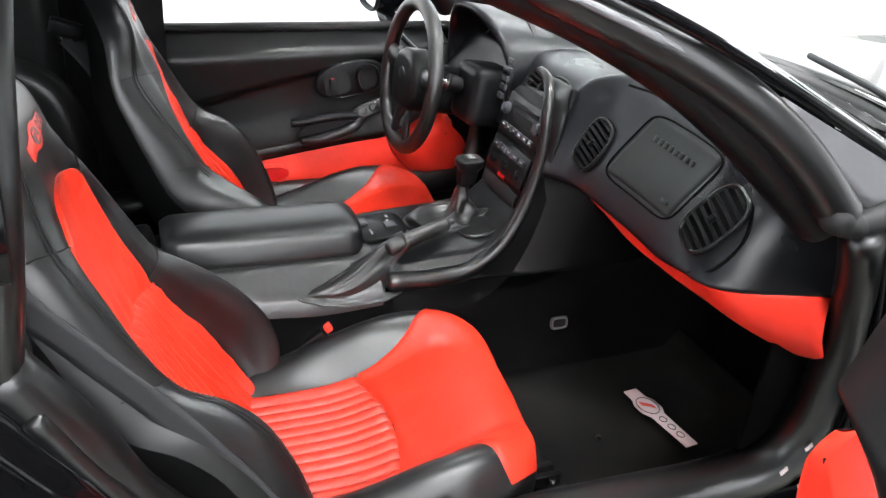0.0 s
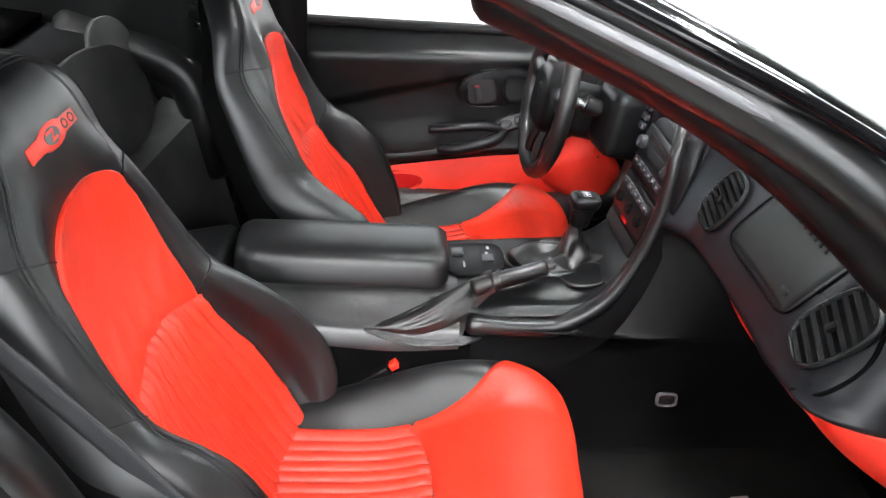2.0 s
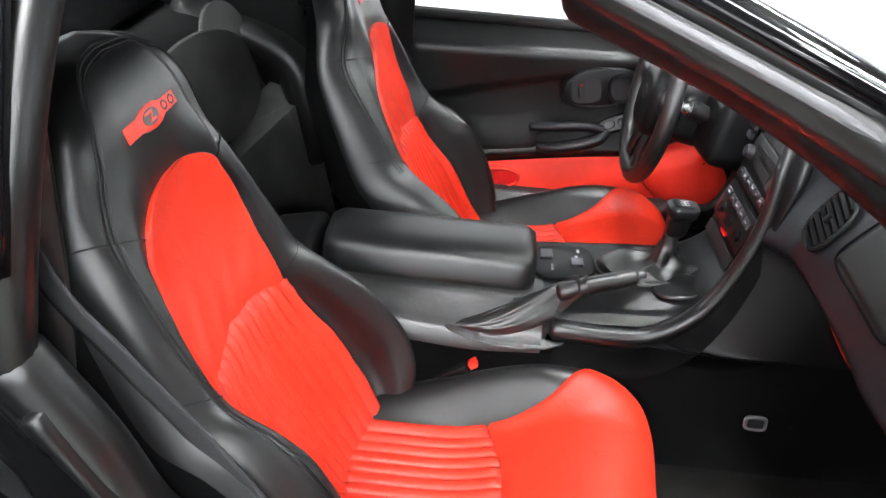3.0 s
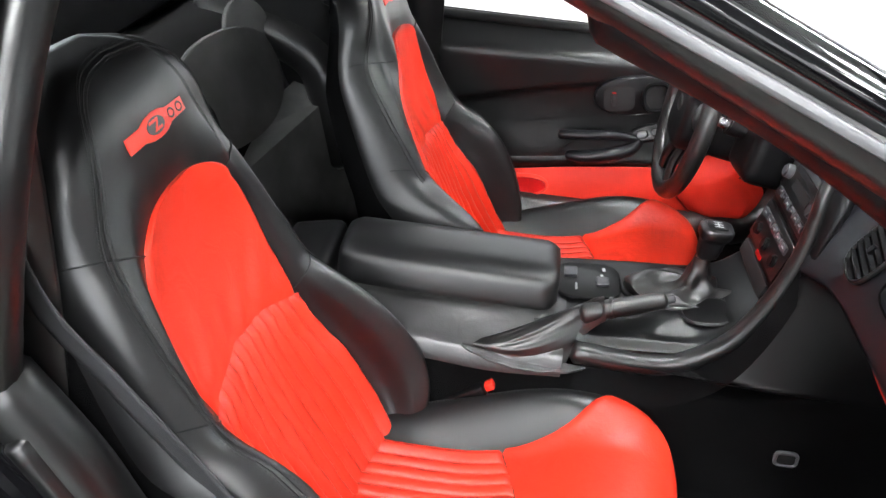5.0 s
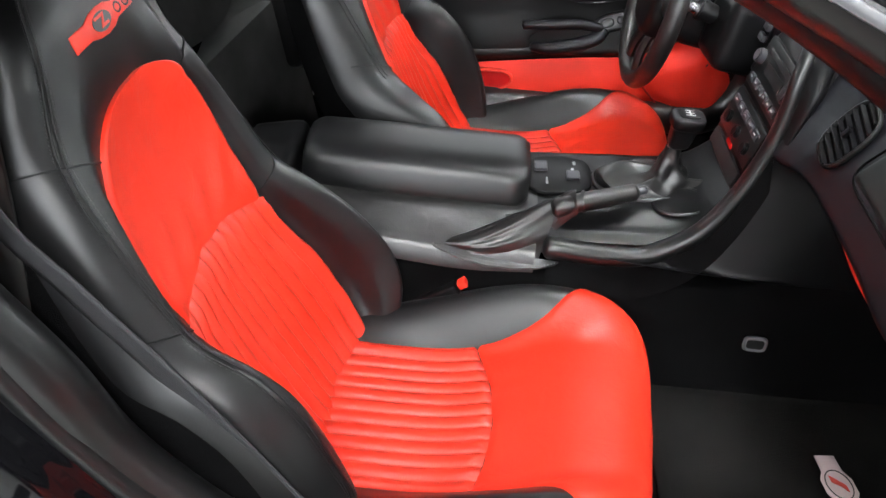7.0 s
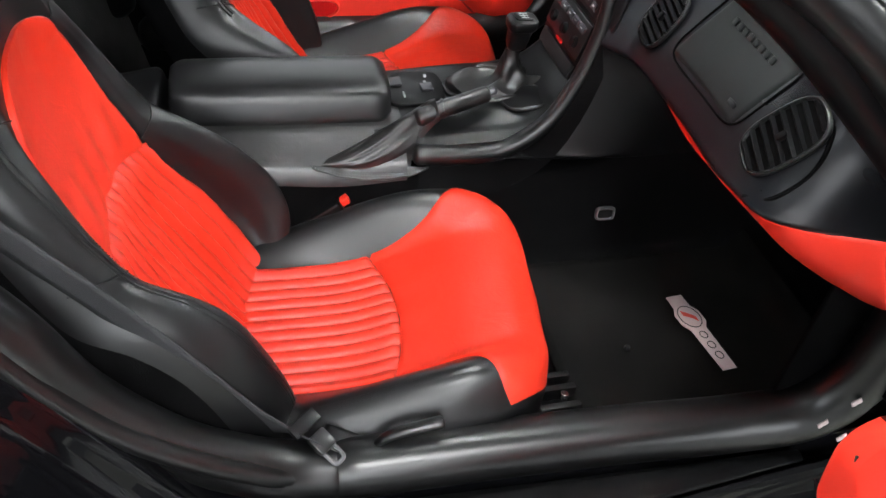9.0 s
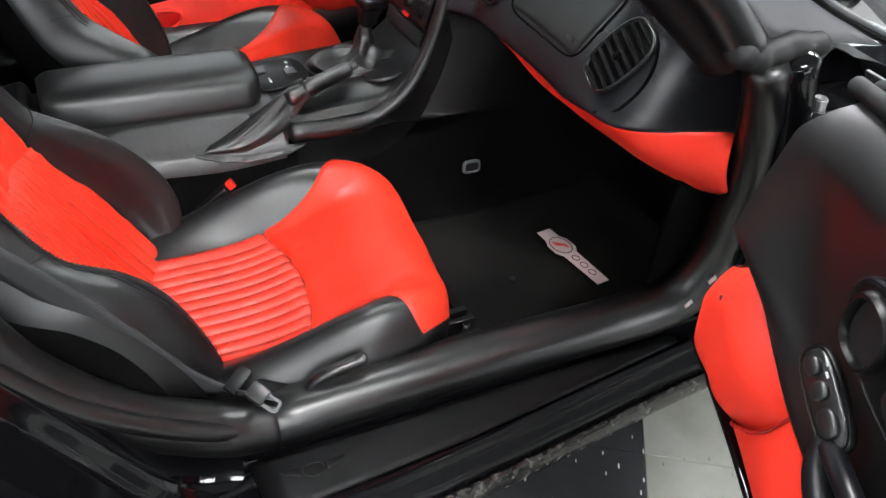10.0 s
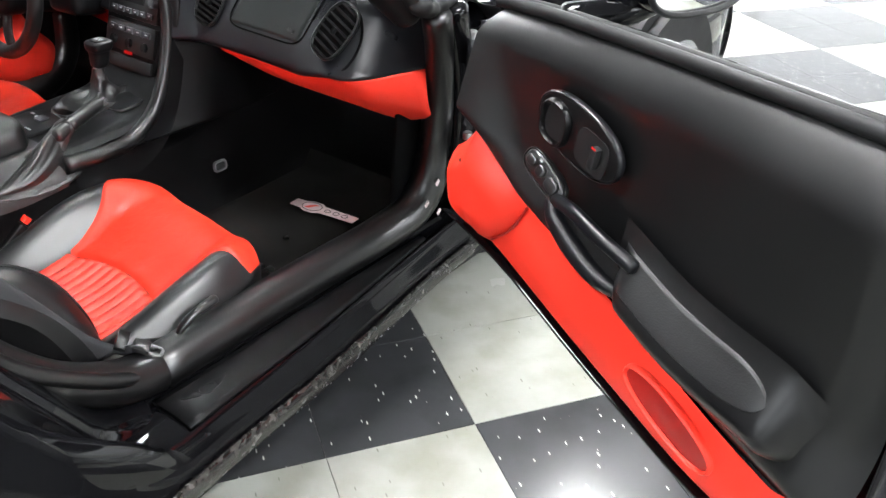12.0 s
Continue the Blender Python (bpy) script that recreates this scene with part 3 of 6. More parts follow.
def floor_pan():
    def f(u, v):
        x = -0.55 + 1.75 * v
        y = -0.60 + 1.22 * u
        z = 0.19 + 0.45 * smooth01(0.86, 1.20, x)
        tun = smooth01(-0.185, -0.145, y) * (1 - smooth01(0.145, 0.185, y))
        z = max(z, 0.19 + tun * (0.182 + 0.15 * smooth01(0.45, 0.8, x)))
        z += 0.06 * smooth01(-0.585, -0.60, y) + 0.06 * smooth01(0.60, 0.62, y)
        z += 0.28 * smooth01(-0.38, -0.50, x)
        return (x, y, z)
    sheet("cabin_carpet", f, 90, 70, CARPET, car, "black carpet over the floor pan and tunnel", angle=80)

    def kick(u, v):
        return (0.62 + 0.55 * v, -0.615 - 0.03 * u, 0.2 + 0.45 * u)
    sheet("kick_panel", kick, 8, 8, CARPET, car, "black carpeted kick panel", thick=0.01)
    tube("sill_trim", [(-0.30, 0.652, 0.262), (0.2, 0.652, 0.262), (0.5, 0.656, 0.266), (0.62, 0.668, 0.29), (0.68, 0.676, 0.36), (0.69, 0.68, 0.46)], 0.045, SATIN, car, "black padded driver side sill trim", n=40, ring=14)
    sheet("outer_sill", lambda u, v: (-0.5 + 1.7 * u, 0.66 + 0.03 * v, 0.26 - 0.13 * v), 8, 4, PAINT, car, "glossy black driver side sill", thick=0.01)
    sheet("firewall", lambda u, v: (1.16, -0.65 + 1.3 * u, 0.2 + 0.42 * v), 4, 4, CARPET, car, thick=0.01)
    sheet("underbody", lambda u, v: (-1.7 + 4.0 * u, -0.70 + 1.4 * v, 0.115), 6, 6, RUBBER, car, thick=0.01)


def rear_bulkhead():
    def f(u, v):
        y = -0.62 + 1.24 * u
        bow = smooth01(0.28, 0.56, abs(y))
        x = tab(v, (0, -0.50), (0.35, -0.56), (0.6, -0.60), (0.8, -0.72), (1, -1.15)) + 0.10 * bow * (1 - 0.5 * v)
        z = tab(v, (0, 0.38), (0.35, 0.52), (0.6, 0.63), (0.8, 0.68), (1, 0.70))
        return (x, y, z)
    sheet("rear_bulkhead", f, 30, 24, SATIN, car, "moulded black rear bulkhead trim", thick=0.006)
    m = axes((-0.530, 0.38, 0.575), (0.20, 1, 0), (-0.35, 0, 1))
    part("speaker_panel", slab(ellipse(0.19, 0.115, 36, 2.3), m, 0.012, 0.005), CARPET_LIT, car, "rounded carpeted panel behind the seats")
    m2 = axes((-0.545, 0.530, 0.645), (0.55, 0.85, 0), (-0.3, 0.2, 1))
    part("round_cover", slab(ellipse(0.06, 0.075, 28, 2.2), m2, 0.012, 0.005), CARPET_LIT, car, "round black trim cover")
    for s in (-1, 1):
        def quarter_in(u, v):
            x = -0.36 - 0.85 * u
            z = 0.30 + 0.78 * v - 0.22 * u * v
            return (x, s * (0.64 - 0.05 * v - 0.03 * math.sin(math.pi * v) * (1 - u)), z)
        sheet("quarter_lining", quarter_in, 16, 16, SATIN, car, "moulded black quarter lining", thick=0.008)
    sheet("kick_panel", lambda u, v: (0.60 + 0.58 * v, 0.66, 0.2 + (0.50 - 0.10 * v) * u), 6, 6, CARPET, car, "black carpeted kick panel", thick=0.01)
    sheet("shelf_panel", lambda u, v: (-0.70 - 0.62 * v, -0.62 + 1.24 * u, 0.70 + 0.05 * v), 10, 6, CARPET, car, "black carpeted rear shelf", thick=0.01)
    tube("quarter_trim", [(-0.66, 0.60, 0.67), (-0.56, 0.605, 0.645), (-0.46, 0.60, 0.615), (-0.40, 0.595, 0.57), (-0.37, 0.59, 0.48), (-0.36, 0.59, 0.36)], 0.05, SATIN, car,
         "moulded satin black wheelhouse trim", n=30, ring=14)
    # carpeted box with a sloping lid
    top = [(-0.545, 0.36, 0.450), (-0.460, 0.595, 0.530), (-0.375, 0.60, 0.505), (-0.470, 0.24, 0.448)]
    low = [(-0.50, 0.36, 0.20), (-0.42, 0.595, 0.20), (-0.30, 0.60, 0.20), (-0.40, 0.22, 0.20)]
    mesh("storage_box", top + low, [(0, 1, 2, 3), (3, 2, 6, 7), (0, 3, 7, 4), (2, 1, 5, 6), (1, 0, 4, 5)], CARPET_LIT, car, "black carpeted storage box behind the driver seat", smooth=False)


def front_body():
    def fender(u, v):
        x = 0.80 + 1.3 * u
        z = 0.15 + 0.545 * v
        y = -tab(x, (0.8, 0.70), (1.1, 0.76), (1.45, 0.86), (1.8, 0.86), (2.1, 0.78)) + 0.10 * smooth01(0.75, 1.0, v) * 1.0
        z += 0.012 * math.sin(math.pi * u) * v
        return (x, y, z)
    ob = sheet("front_fender", fender, 30, 16, PAINT, car, "glossy black front fender", thick=0.004)
    sheet("front_fender", lambda u, v: (fender(u, v)[0], -fender(u, v)[1], fender(u, v)[2] - 0.11 * v), 30, 16, PAINT, car, "glossy black front fender", thick=0.004)

    def hood(u, v):
        y = (u - 0.5) * 2 * (0.62 + 0.16 * smooth01(0, 0.6, v))
        bow = 1 - (abs(u - 0.5) * 2) ** 3
        return (1.02 + 1.35 * v + 0.13 * (1 - (abs(u - 0.5) * 2) ** 2) * (1 - v), y, 0.695 + 0.045 * bow - 0.05 * v - 0.10 * v ** 3)
    sheet("hood", hood, 24, 20, PAINT, car, "glossy black hood", thick=0.005)
    sheet("cowl", lambda u, v: (0.98 + 0.14 * (1 - (abs(u - 0.5) * 2) ** 2) + 0.05 * v, (u - 0.5) * 1.32, 0.690 + 0.04 * (1 - (abs(u - 0.5) * 2) ** 2) + 0.012 * v), 20, 4, RUBBER, car, "black cowl panel", thick=0.01)
    tube("wiper", [(1.06, -0.50, 0.735), (1.12, -0.27, 0.765), (1.19, 0.03, 0.77)], 0.008, RUBBER, car, "black windscreen wiper arm", n=12, ring=8)
    sheet("rear_deck", lambda u, v: (-1.20 - 0.75 * v, (u - 0.5) * 2 * (0.80 - 0.06 * v), 0.80 - 0.05 * v ** 2 + 0.02 * math.sin(math.pi * u)), 16, 10, PAINT, car, "glossy black rear deck", thick=0.006)
    sheet("rear_bumper", lambda u, v: (-1.93 - 0.10 * math.sin(math.pi * v) - 0.08 * math.sin(math.pi * u), (u - 0.5) * 2 * 0.80, 0.20 + 0.56 * v), 20, 12, PAINT, car, "glossy black rear bumper", thick=0.006)
    sheet("front_bumper", lambda u, v: (2.12 + 0.16 * math.sin(math.pi * u) + 0.10 * math.sin(math.pi * v), (u - 0.5) * 2 * 0.76, 0.16 + 0.40 * v), 20, 12, PAINT, car, "glossy black front bumper", thick=0.006)
    for s in (-1, 1):
        sheet("rear_fender", lambda u, v: (-0.60 - 1.34 * u, s * (0.74 + 0.10 * math.sin(math.pi * min(1, v * 1.1)) - 0.10 * smooth01(0.8, 1, v)), 0.16 + 0.645 * v), 20, 12, PAINT, car, "glossy black rear fender", thick=0.006)
        m = pose(-1.20, s * 0.76, 0.325, 90, 0, 0)
        w = part("wheel", disc(0.325, 0.325, 0.24, m, 40, 0.03), RUBBER, car, "rear wheel with a black tyre")
        part("rim", disc(0.22, 0.22, 0.25, m, 40, 0.01), CHROME, w, "polished alloy rim")
    for s in (-1, 1):
        m = pose(1.45, s * 0.76, 0.325, 90, 0, 0)
        w = part("wheel", disc(0.325, 0.325, 0.24, m, 40, 0.03), RUBBER, car, "front wheel with a black tyre")
        part("rim", disc(0.22, 0.22, 0.25, m, 40, 0.01), CHROME, w, "polished alloy rim")


sill_trim()
b_pillar()
outer_sill()
quarter()
pillar_a(1)
pillar_a(-1)
windscreen()
roof()
floor_pan()
rear_bulkhead()
front_body()

# ---------------------------------------------------------------- seats
BV, BN = Vector((-0.4265, 0, 0.9045)), Vector((0.9045, 0, 0.4265))


def seat(side):
    """side: 1 for the seat whose door is on its right hand, -1 for the other. w is the way across, from the door's side to the tunnel's."""
    y0 = -0.37
    root = thing("bucket_seat", (0.0, y0, 0.19), "black leather bucket seat with red centre panels and a sewn badge", "seat", "front seats")

    def half(v):
        return tab(v, (-0.07, 0.212), (0.05, 0.238), (0.15, 0.246), (0.25, 0.244), (0.33, 0.236), (0.45, 0.216), (0.55, 0.193), (0.63, 0.164), (0.675, 0.128), (0.70, 0.088), (0.715, 0.045))

    def arch(v):
        """The rounded upper end of the red panel."""
        return math.sqrt(max(0.0, 1 - (max(0, v - 0.485) / 0.048) ** 2))

    def edge_door(v):
        if v > 0.485:
            return 0.010 - 0.136 * arch(v)
        return tab(v, (-0.03, -0.146), (0.05, -0.153), (0.13, -0.155), (0.2, -0.152), (0.25, -0.145), (0.295, -0.134), (0.36, -0.149), (0.42, -0.145), (0.47, -0.134), (0.50, -0.114), (0.52, -0.078), (0.533, -0.004))

    def edge_tunnel(v):
        if v > 0.485:
            return 0.010 + 0.104 * arch(v)
        return tab(v, (-0.03, 0.140), (0.0, 0.160), (0.07, 0.180), (0.135, 0.180), (0.215, 0.167), (0.28, 0.153), (0.36, 0.147), (0.42, 0.144), (0.46, 0.132), (0.49, 0.109), (0.515, 0.072), (0.533, 0.012))

    def hollow(v):
        return tab(v, (-0.07, 0.01), (0.0, -0.018), (0.10, -0.036), (0.30, -0.044), (0.42, -0.042), (0.50, -0.028), (0.56, -0.010), (0.62, 0.0), (0.66, -0.006), (0.69, -0.020), (0.715, -0.050))

    def section(v):
        """The closed outline of the backrest across w at v up: knots (w, n), from the door's outer side over the front and round the back."""
        h, m = half(v), hollow(v)
        f = smooth01(0.50, 0.60, v)
        cd = tab(v, (-0.07, 0.02), (0.0, 0.052), (0.08, 0.068), (0.18, 0.068), (0.25, 0.044), (0.30, 0.008), (0.36, -0.004), (0.45, -0.008), (0.52, -0.012)) * (1 - f) + (m - 0.006) * f
        ct = tab(v, (-0.07, 0.035), (-0.01, 0.064), (0.04, 0.088), (0.09, 0.092), (0.14, 0.083), (0.19, 0.067), (0.24, 0.044), (0.285, 0.019), (0.310, 0.005), (0.34, 0.0), (0.45, -0.004), (0.52, -0.008)) * (1 - f) + (m - 0.006) * f
        if side < 0:
            ct -= (0.25 * max(0, ct) + 0.020 * smooth01(0.18, 0.30, v)) * (1 - f)
        r = 0.0235 * (1 - f)
        ed = edge_door(min(v, 0.50)) * (1 - f) - 0.55 * h * f
        et = edge_tunnel(min(v, 0.49)) * (1 - f) + 0.55 * h * f
        wd = -(h - 0.054 - 0.012 * smooth01(0.3, 0.2, v)) * (1 - f) - 0.80 * h * f
        wt = tab(v, (-0.07, 0.165), (0.0, 0.188), (0.1, 0.212), (0.2, 0.208), (0.30, 0.190)) if v < 0.30 else (h - 0.048) * (1 - f) + 0.80 * h * f
        lift = 0.4 * smooth01(0.26, 0.14, v)
        red_d = m + r * 0.55 + lift * (cd - m) * 0.55
        red_t = m + r * 0.9 + lift * (ct - m) * 0.34
        deep = -0.125 - 0.04 * math.sin(math.pi * min(1, max(0, v / 0.6))) + (0.06 * (v - 0.5) / 0.215 if v > 0.5 else 0)
        deep = min(deep, m - 0.03)
        return [(-h, cd - 0.070 + 0.02 * f), (-h + 0.32 * (h + wd), cd - 0.022 + 0.006 * f), (wd, cd), (ed, red_d), (0.45 * ed, m + 0.1 * r), (0.01, m), (0.45 * et, m + 0.1 * r), (et, red_t), (et + 0.42 * (wt - et), red_t + 0.66 * (ct - red_t)), (wt, ct),
                (wt + 0.72 * max(0.008, h - wt), ct - 0.030 + 0.010 * f), (h, (ct + deep) * 0.5 - 0.01), (h * 0.86, deep + 0.012), (h * 0.4, deep), (-h * 0.4, deep), (-h * 0.88, deep + 0.012), (-h, (cd - 0.070 + deep) * 0.5)]

    store = {}

    def outline(v):
        """Points round the backrest at v; the first 111 make up its front."""
        g = math.floor(v / 0.005)
        f = v / 0.005 - g
        return [(p[0] + (q[0] - p[0]) * f, p[1] + (q[1] - p[1]) * f) for p, q in zip(station(g), station(g + 1))]

    def station(key):
        if key not in store:
            k = section(key * 0.005)
            n = len(k)
            ring = [k[(i - 2) % n] for i in range(n + 5)]
            s = [0.0]
            for p, q in zip(ring, ring[1:]):
                s.append(s[-1] + max(1e-4, math.hypot(q[0] - p[0], q[1] - p[1]) ** 0.75))
            pw, pn = list(zip(s, [p[0] for p in ring])), list(zip(s, [p[1] for p in ring]))
            out = []
            for i in range(2, n + 2):
                m = 10 if i < 13 else 5
                out += [(tab(s[i] + (s[i + 1] - s[i]) * j / m, *pw), tab(s[i] + (s[i + 1] - s[i]) * j / m, *pn)) for j in range(m)]
            store[key] = out
        return store[key]

    def front(u, v):
        """The front of the backrest at u across and v up: height of the skin."""
        w, line = u * side, outline(v)[:111]
        for p, q in zip(line, line[1:]):
            if p[0] <= w <= q[0]:
                return p[1] + (q[1] - p[1]) * (w - p[0]) / max(1e-6, q[0] - p[0])
        return line[0][1] if w < 0 else line[-1][1]

    def place(u, v, n):
        return Vector((-0.09, y0 + u, 0.265)) + BV * v + BN * n

    rounds, rows = [], 76
    for j in range(rows):
        v = -0.07 + 0.785 * (1 - (1 - j / (rows - 1)) ** 1.25)
        rounds.append([place(w * side, v, n) for w, n in outline(v)])
    nu = len(rounds[0])
    sheet("backrest", lambda a, b: rounds[int(round(b * (rows - 1)))][int(round(a * 110))], 111, rows, LEATHER, root, "black leather backrest with raised side bolsters", caps=True, angle=80)
    sheet("back_shell", lambda a, b: rounds[int(round(b * (rows - 1)))][(110 + int(round(a * (nu - 110)))) % nu], nu - 109, rows, CARPET, root, "matt black shell of the backrest", caps=True, angle=80)

    def seam(w):
        return 0.284 + 0.030 * (1 - ((w - 0.01) / 0.145) ** 2) - 0.05 * (w - 0.01)

    def panel(a, b):
        top = 0.5325
        v = seam(-0.134 + 0.287 * a) + (top - seam(-0.134 + 0.287 * a)) * (1 - (1 - b) ** 1.9)
        w0, w1 = edge_door(v), edge_tunnel(v)
        w = w0 + (w1 - w0) * a
        v = seam(w) - 0.003 + (v - seam(-0.134 + 0.287 * a)) * (top + 0.003 - seam(w)) / (top - seam(-0.134 + 0.287 * a))
        w = edge_door(v) + (edge_tunnel(v) - edge_door(v)) * a
        u = w * side
        crease = 0.0012 * math.sin(70 * w + 9 * v) * math.sin(14 * v + 1) * smooth01(0.5, 0.4, v) + 0.0022 * math.sin(105 * (w - 0.4 * v)) * math.exp(-((v - 0.345) / 0.03) ** 2)
        e = min(1, min(a, 1 - a, (1 - b) * 0.6) / 0.035)
        return place(u, v, front(u, v) - 0.0015 + 0.0085 * e ** 0.5 - 0.0035 * (1 - smooth01(0, 0.05, b)) + crease * e)
    sheet("red_back_panel", panel, 70, 54, RED, root, "smooth bright red leather panel")

    RIBS = 13

    def insert(a, b):
        v = -0.045 + (seam(0.01 + 0.29 * (a - 0.5)) + 0.045) * b
        w = edge_door(v) + (edge_tunnel(v) - edge_door(v)) * a
        v = -0.045 + (seam(w) + 0.045) * b
        u = w * side
        r = abs(math.sin(math.pi * a * RIBS)) ** 0.6
        pucker = 0.0010 * math.sin(37 * v + 11 * a) * math.sin(90 * v + 5 * math.sin(9 * a))
        return place(u, v, front(u, v) + 0.0025 + (0.0078 * min(1, min(a, 1 - a) / 0.03) ** 0.4 - 0.0078 * (1 - r) + pucker) * smooth01(1.0, 0.95, b))
    sheet("ribbed_back_insert", insert, RIBS * 12 + 1, 40, RED, root, "red leather insert with stitched vertical ribs", angle=180)

    # badge sewn on the headrest
    def on_back(cx, cv):
        p = place(cx, cv, front(cx, cv) + 0.001)
        return axes(p, (0, 1, 0), BV)
    m = on_back(0.0, 0.60) @ pose(0, 0, 0, 0, 0, 0)
    out = [(-0.078, -0.012), (-0.04, -0.012), (-0.022, -0.018), (0.0, -0.020), (0.018, -0.018), (0.034, -0.012), (0.078, -0.011), (0.078, 0.011), (0.034, 0.012), (0.018, 0.018), (0.0, 0.020), (-0.022, 0.018), (-0.04, 0.012), (-0.078, 0.012)]
    badge = part("headrest_badge", slab([(x * 0.94, y * 0.74) for x, y in out], m @ Matrix.Translation((0, 0, -0.0006)), 0.0018, 0.0006), RED, root, "red sewn badge")
    part("badge_oval", slab(ellipse(0.021, 0.0095, 24), m @ Matrix.Translation((-0.004, 0, 0.0012)), 0.0006, 0), LEATHER, badge)
    for dx in (0.038, 0.060):
        part("badge_mark", ring_bar(ellipse(0.007, 0.005, 14), m @ Matrix.Translation((dx, 0, 0.0012)), 0.0026, 0.0006, 6), LEATHER, badge)
    part("badge_bar", slab([(-0.014, 0.004), (0.004, 0.004), (-0.008, -0.006), (0.012, -0.006), (0.012, -0.003), (0.001, -0.003), (0.010, 0.007), (-0.014, 0.007)], m @ Matrix.Translation((-0.004, 0, 0.0018)), 0.0005, 0), RED, badge)

    # double seam along both bolsters, over the headrest
    for sgn in (-1, 1):
        line = [(0.02, 0.182), (0.10, 0.196), (0.18, 0.199), (0.25, 0.197), (0.30, 0.192), (0.36, 0.187), (0.42, 0.184), (0.496, 0.174), (0.557, 0.152), (0.631, 0.120), (0.665, 0.090), (0.684, 0.05), (0.690, 0.0)]
        if sgn == 1:
            line = [(v, w + 0.012) for v, w in line[4:-1]] + [(0.690, 0.0)]
        for k, off in ((0, -0.0065), (1, 0.0065), (2, -0.0028), (2, 0.0028)):
            pts = []
            for j in range(73):
                v = line[0][0] + (line[-1][0] - line[0][0]) * (1 - (1 - j / 72) ** 1.6)
                w = tab(v, *line)
                q = smooth01(0.63, 0.69, v)
                u, vv = side * sgn * (w + off * (1 - q)), v + off * q
                pts.append(place(u, vv, front(u, vv) + (0.0022 if k < 2 else 0.0016)))
            if k < 2:
                stitches("seam_stitching", pts, STITCH, root, 170, 0.0036, 0.0009)
            else:
                tube("seam_groove", pts, 0.0009, RUBBER, root, n=110, ring=6)
        # cross seams beside the join of the panel and beside its upper end
        for name, v0, v1, rim in (("bolster_seam", 0.287, 0.345, 0.97), ("headrest_seam", 0.498, 0.535, 0.98)):
            pts = []
            for j in range(9):
                v = v0 + (v1 - v0) * j / 8
                w0 = abs(edge_door(v0) if sgn < 0 else edge_tunnel(v0))
                u = side * sgn * (w0 + (rim * half(v) - w0) * j / 8)
                pts.append(place(u, v, front(u, v) + 0.0010))
            tube(name, pts, 0.0011, RUBBER, root, n=24, ring=6)

    # cushion
    def width(x):
        return tab(x, (-0.16, 0.20), (-0.05, 0.235), (0.1, 0.246), (0.20, 0.246), (0.265, 0.236), (0.305, 0.214), (0.333, 0.180), (0.349, 0.130), (0.3565, 0.075))

    def top(u, x):
        w = width(x)
        s = abs(u) / w
        z = tab(x, (-0.16, 0.262), (-0.06, 0.262), (0.05, 0.266), (0.14, 0.290), (0.22, 0.322), (0.27, 0.330), (0.30, 0.327), (0.325, 0.315), (0.343, 0.290), (0.352, 0.260), (0.3565, 0.222))
        b = tab(x, (-0.16, 0.02), (-0.06, 0.035), (0.06, 0.066), (0.15, 0.066), (0.23, 0.040), (0.29, 0.018), (0.35, 0.004))
        z += b * smooth01(0.48, 0.80, s)
        z -= (0.06 - 0.025 * smooth01(0.2, 0.3, x)) * max(0, (s - 0.78) / 0.22) ** 2.3
        return z

    def skew(x, u):
        return x + (0.15 if u < 0 else 0.09) * u * smooth01(0.12, 0.36, x)

    def cushion(a, b):
        x = -0.16 + 0.5165 * (1 - (1 - b) ** 1.4)
        w = width(x)
        if a < 0.7:
            q = a / 0.7
            u = w * math.sin((q - 0.5) * math.pi) * 0.35 + (-w + 2 * w * q) * 0.65
            return (skew(x, u), y0 + u, top(u, x))
        k = (a - 0.7) / 0.3
        low = 0.205
        zt = top(w, x)
        if k < 0.33:
            return (skew(x, w), y0 + w * (1 - 0.03 * (k / 0.33)), zt + (low - zt) * (k / 0.33))
        if k > 0.67:
            return (skew(x, -w), y0 - w * (1 - 0.03 * ((1 - k) / 0.33)), low + (zt - low) * ((k - 0.67) / 0.33))
        q = w * (0.97 - 1.94 * (k - 0.33) / 0.34)
        return (skew(x, q), y0 + q, low)
    sheet("cushion", cushion, 90, 50, LEATHER, root, "black leather seat cushion with raised side bolsters", wrap=True, caps=True, angle=70)

    def cseam(u):
        return 0.122 - 0.028 * (u / 0.14) ** 2

    def cinsert(a, b):
        u = (-1 + 2 * a) * 0.136
        x = -0.145 + (cseam(u) + 0.145) * b
        r = abs(math.sin(math.pi * a * 12)) ** 0.55
        edge = min(1, min(a, 1 - a, 1 - b) / 0.03)
        return (x, y0 + u, top(u, x) + (0.0005 + 0.0085 * r) * edge)
    sheet("ribbed_cushion_insert", cinsert, 12 * 12 + 1, 26, RED, root, "red leather insert with stitched ribs", angle=180)

    def cfront(a, b):
        k = -1 + 2 * a
        x = cseam(0.136 * k) + (0.3562 - cseam(0.136 * k)) * (1 - (1 - b) ** 1.5)
        wr = tab(x, (0.09, 0.136), (0.14, 0.142), (0.19, 0.160), (0.225, 0.195), (0.245, 0.225), (0.27, 0.24), (0.36, 0.24))
        u = k * min(wr, width(x) * 0.985)
        w = 0.0016 * math.sin(90 * u) * math.exp(-((x - 0.14) / 0.03) ** 2)
        return (skew(x, u), y0 + u, top(u, x) + 0.005 * min(1, min(a, 1 - a, b * 1.5) / 0.035) ** 0.5 + w)
    sheet("red_cushion_front", cfront, 60, 60, RED, root, "smooth bright red leather seat front")
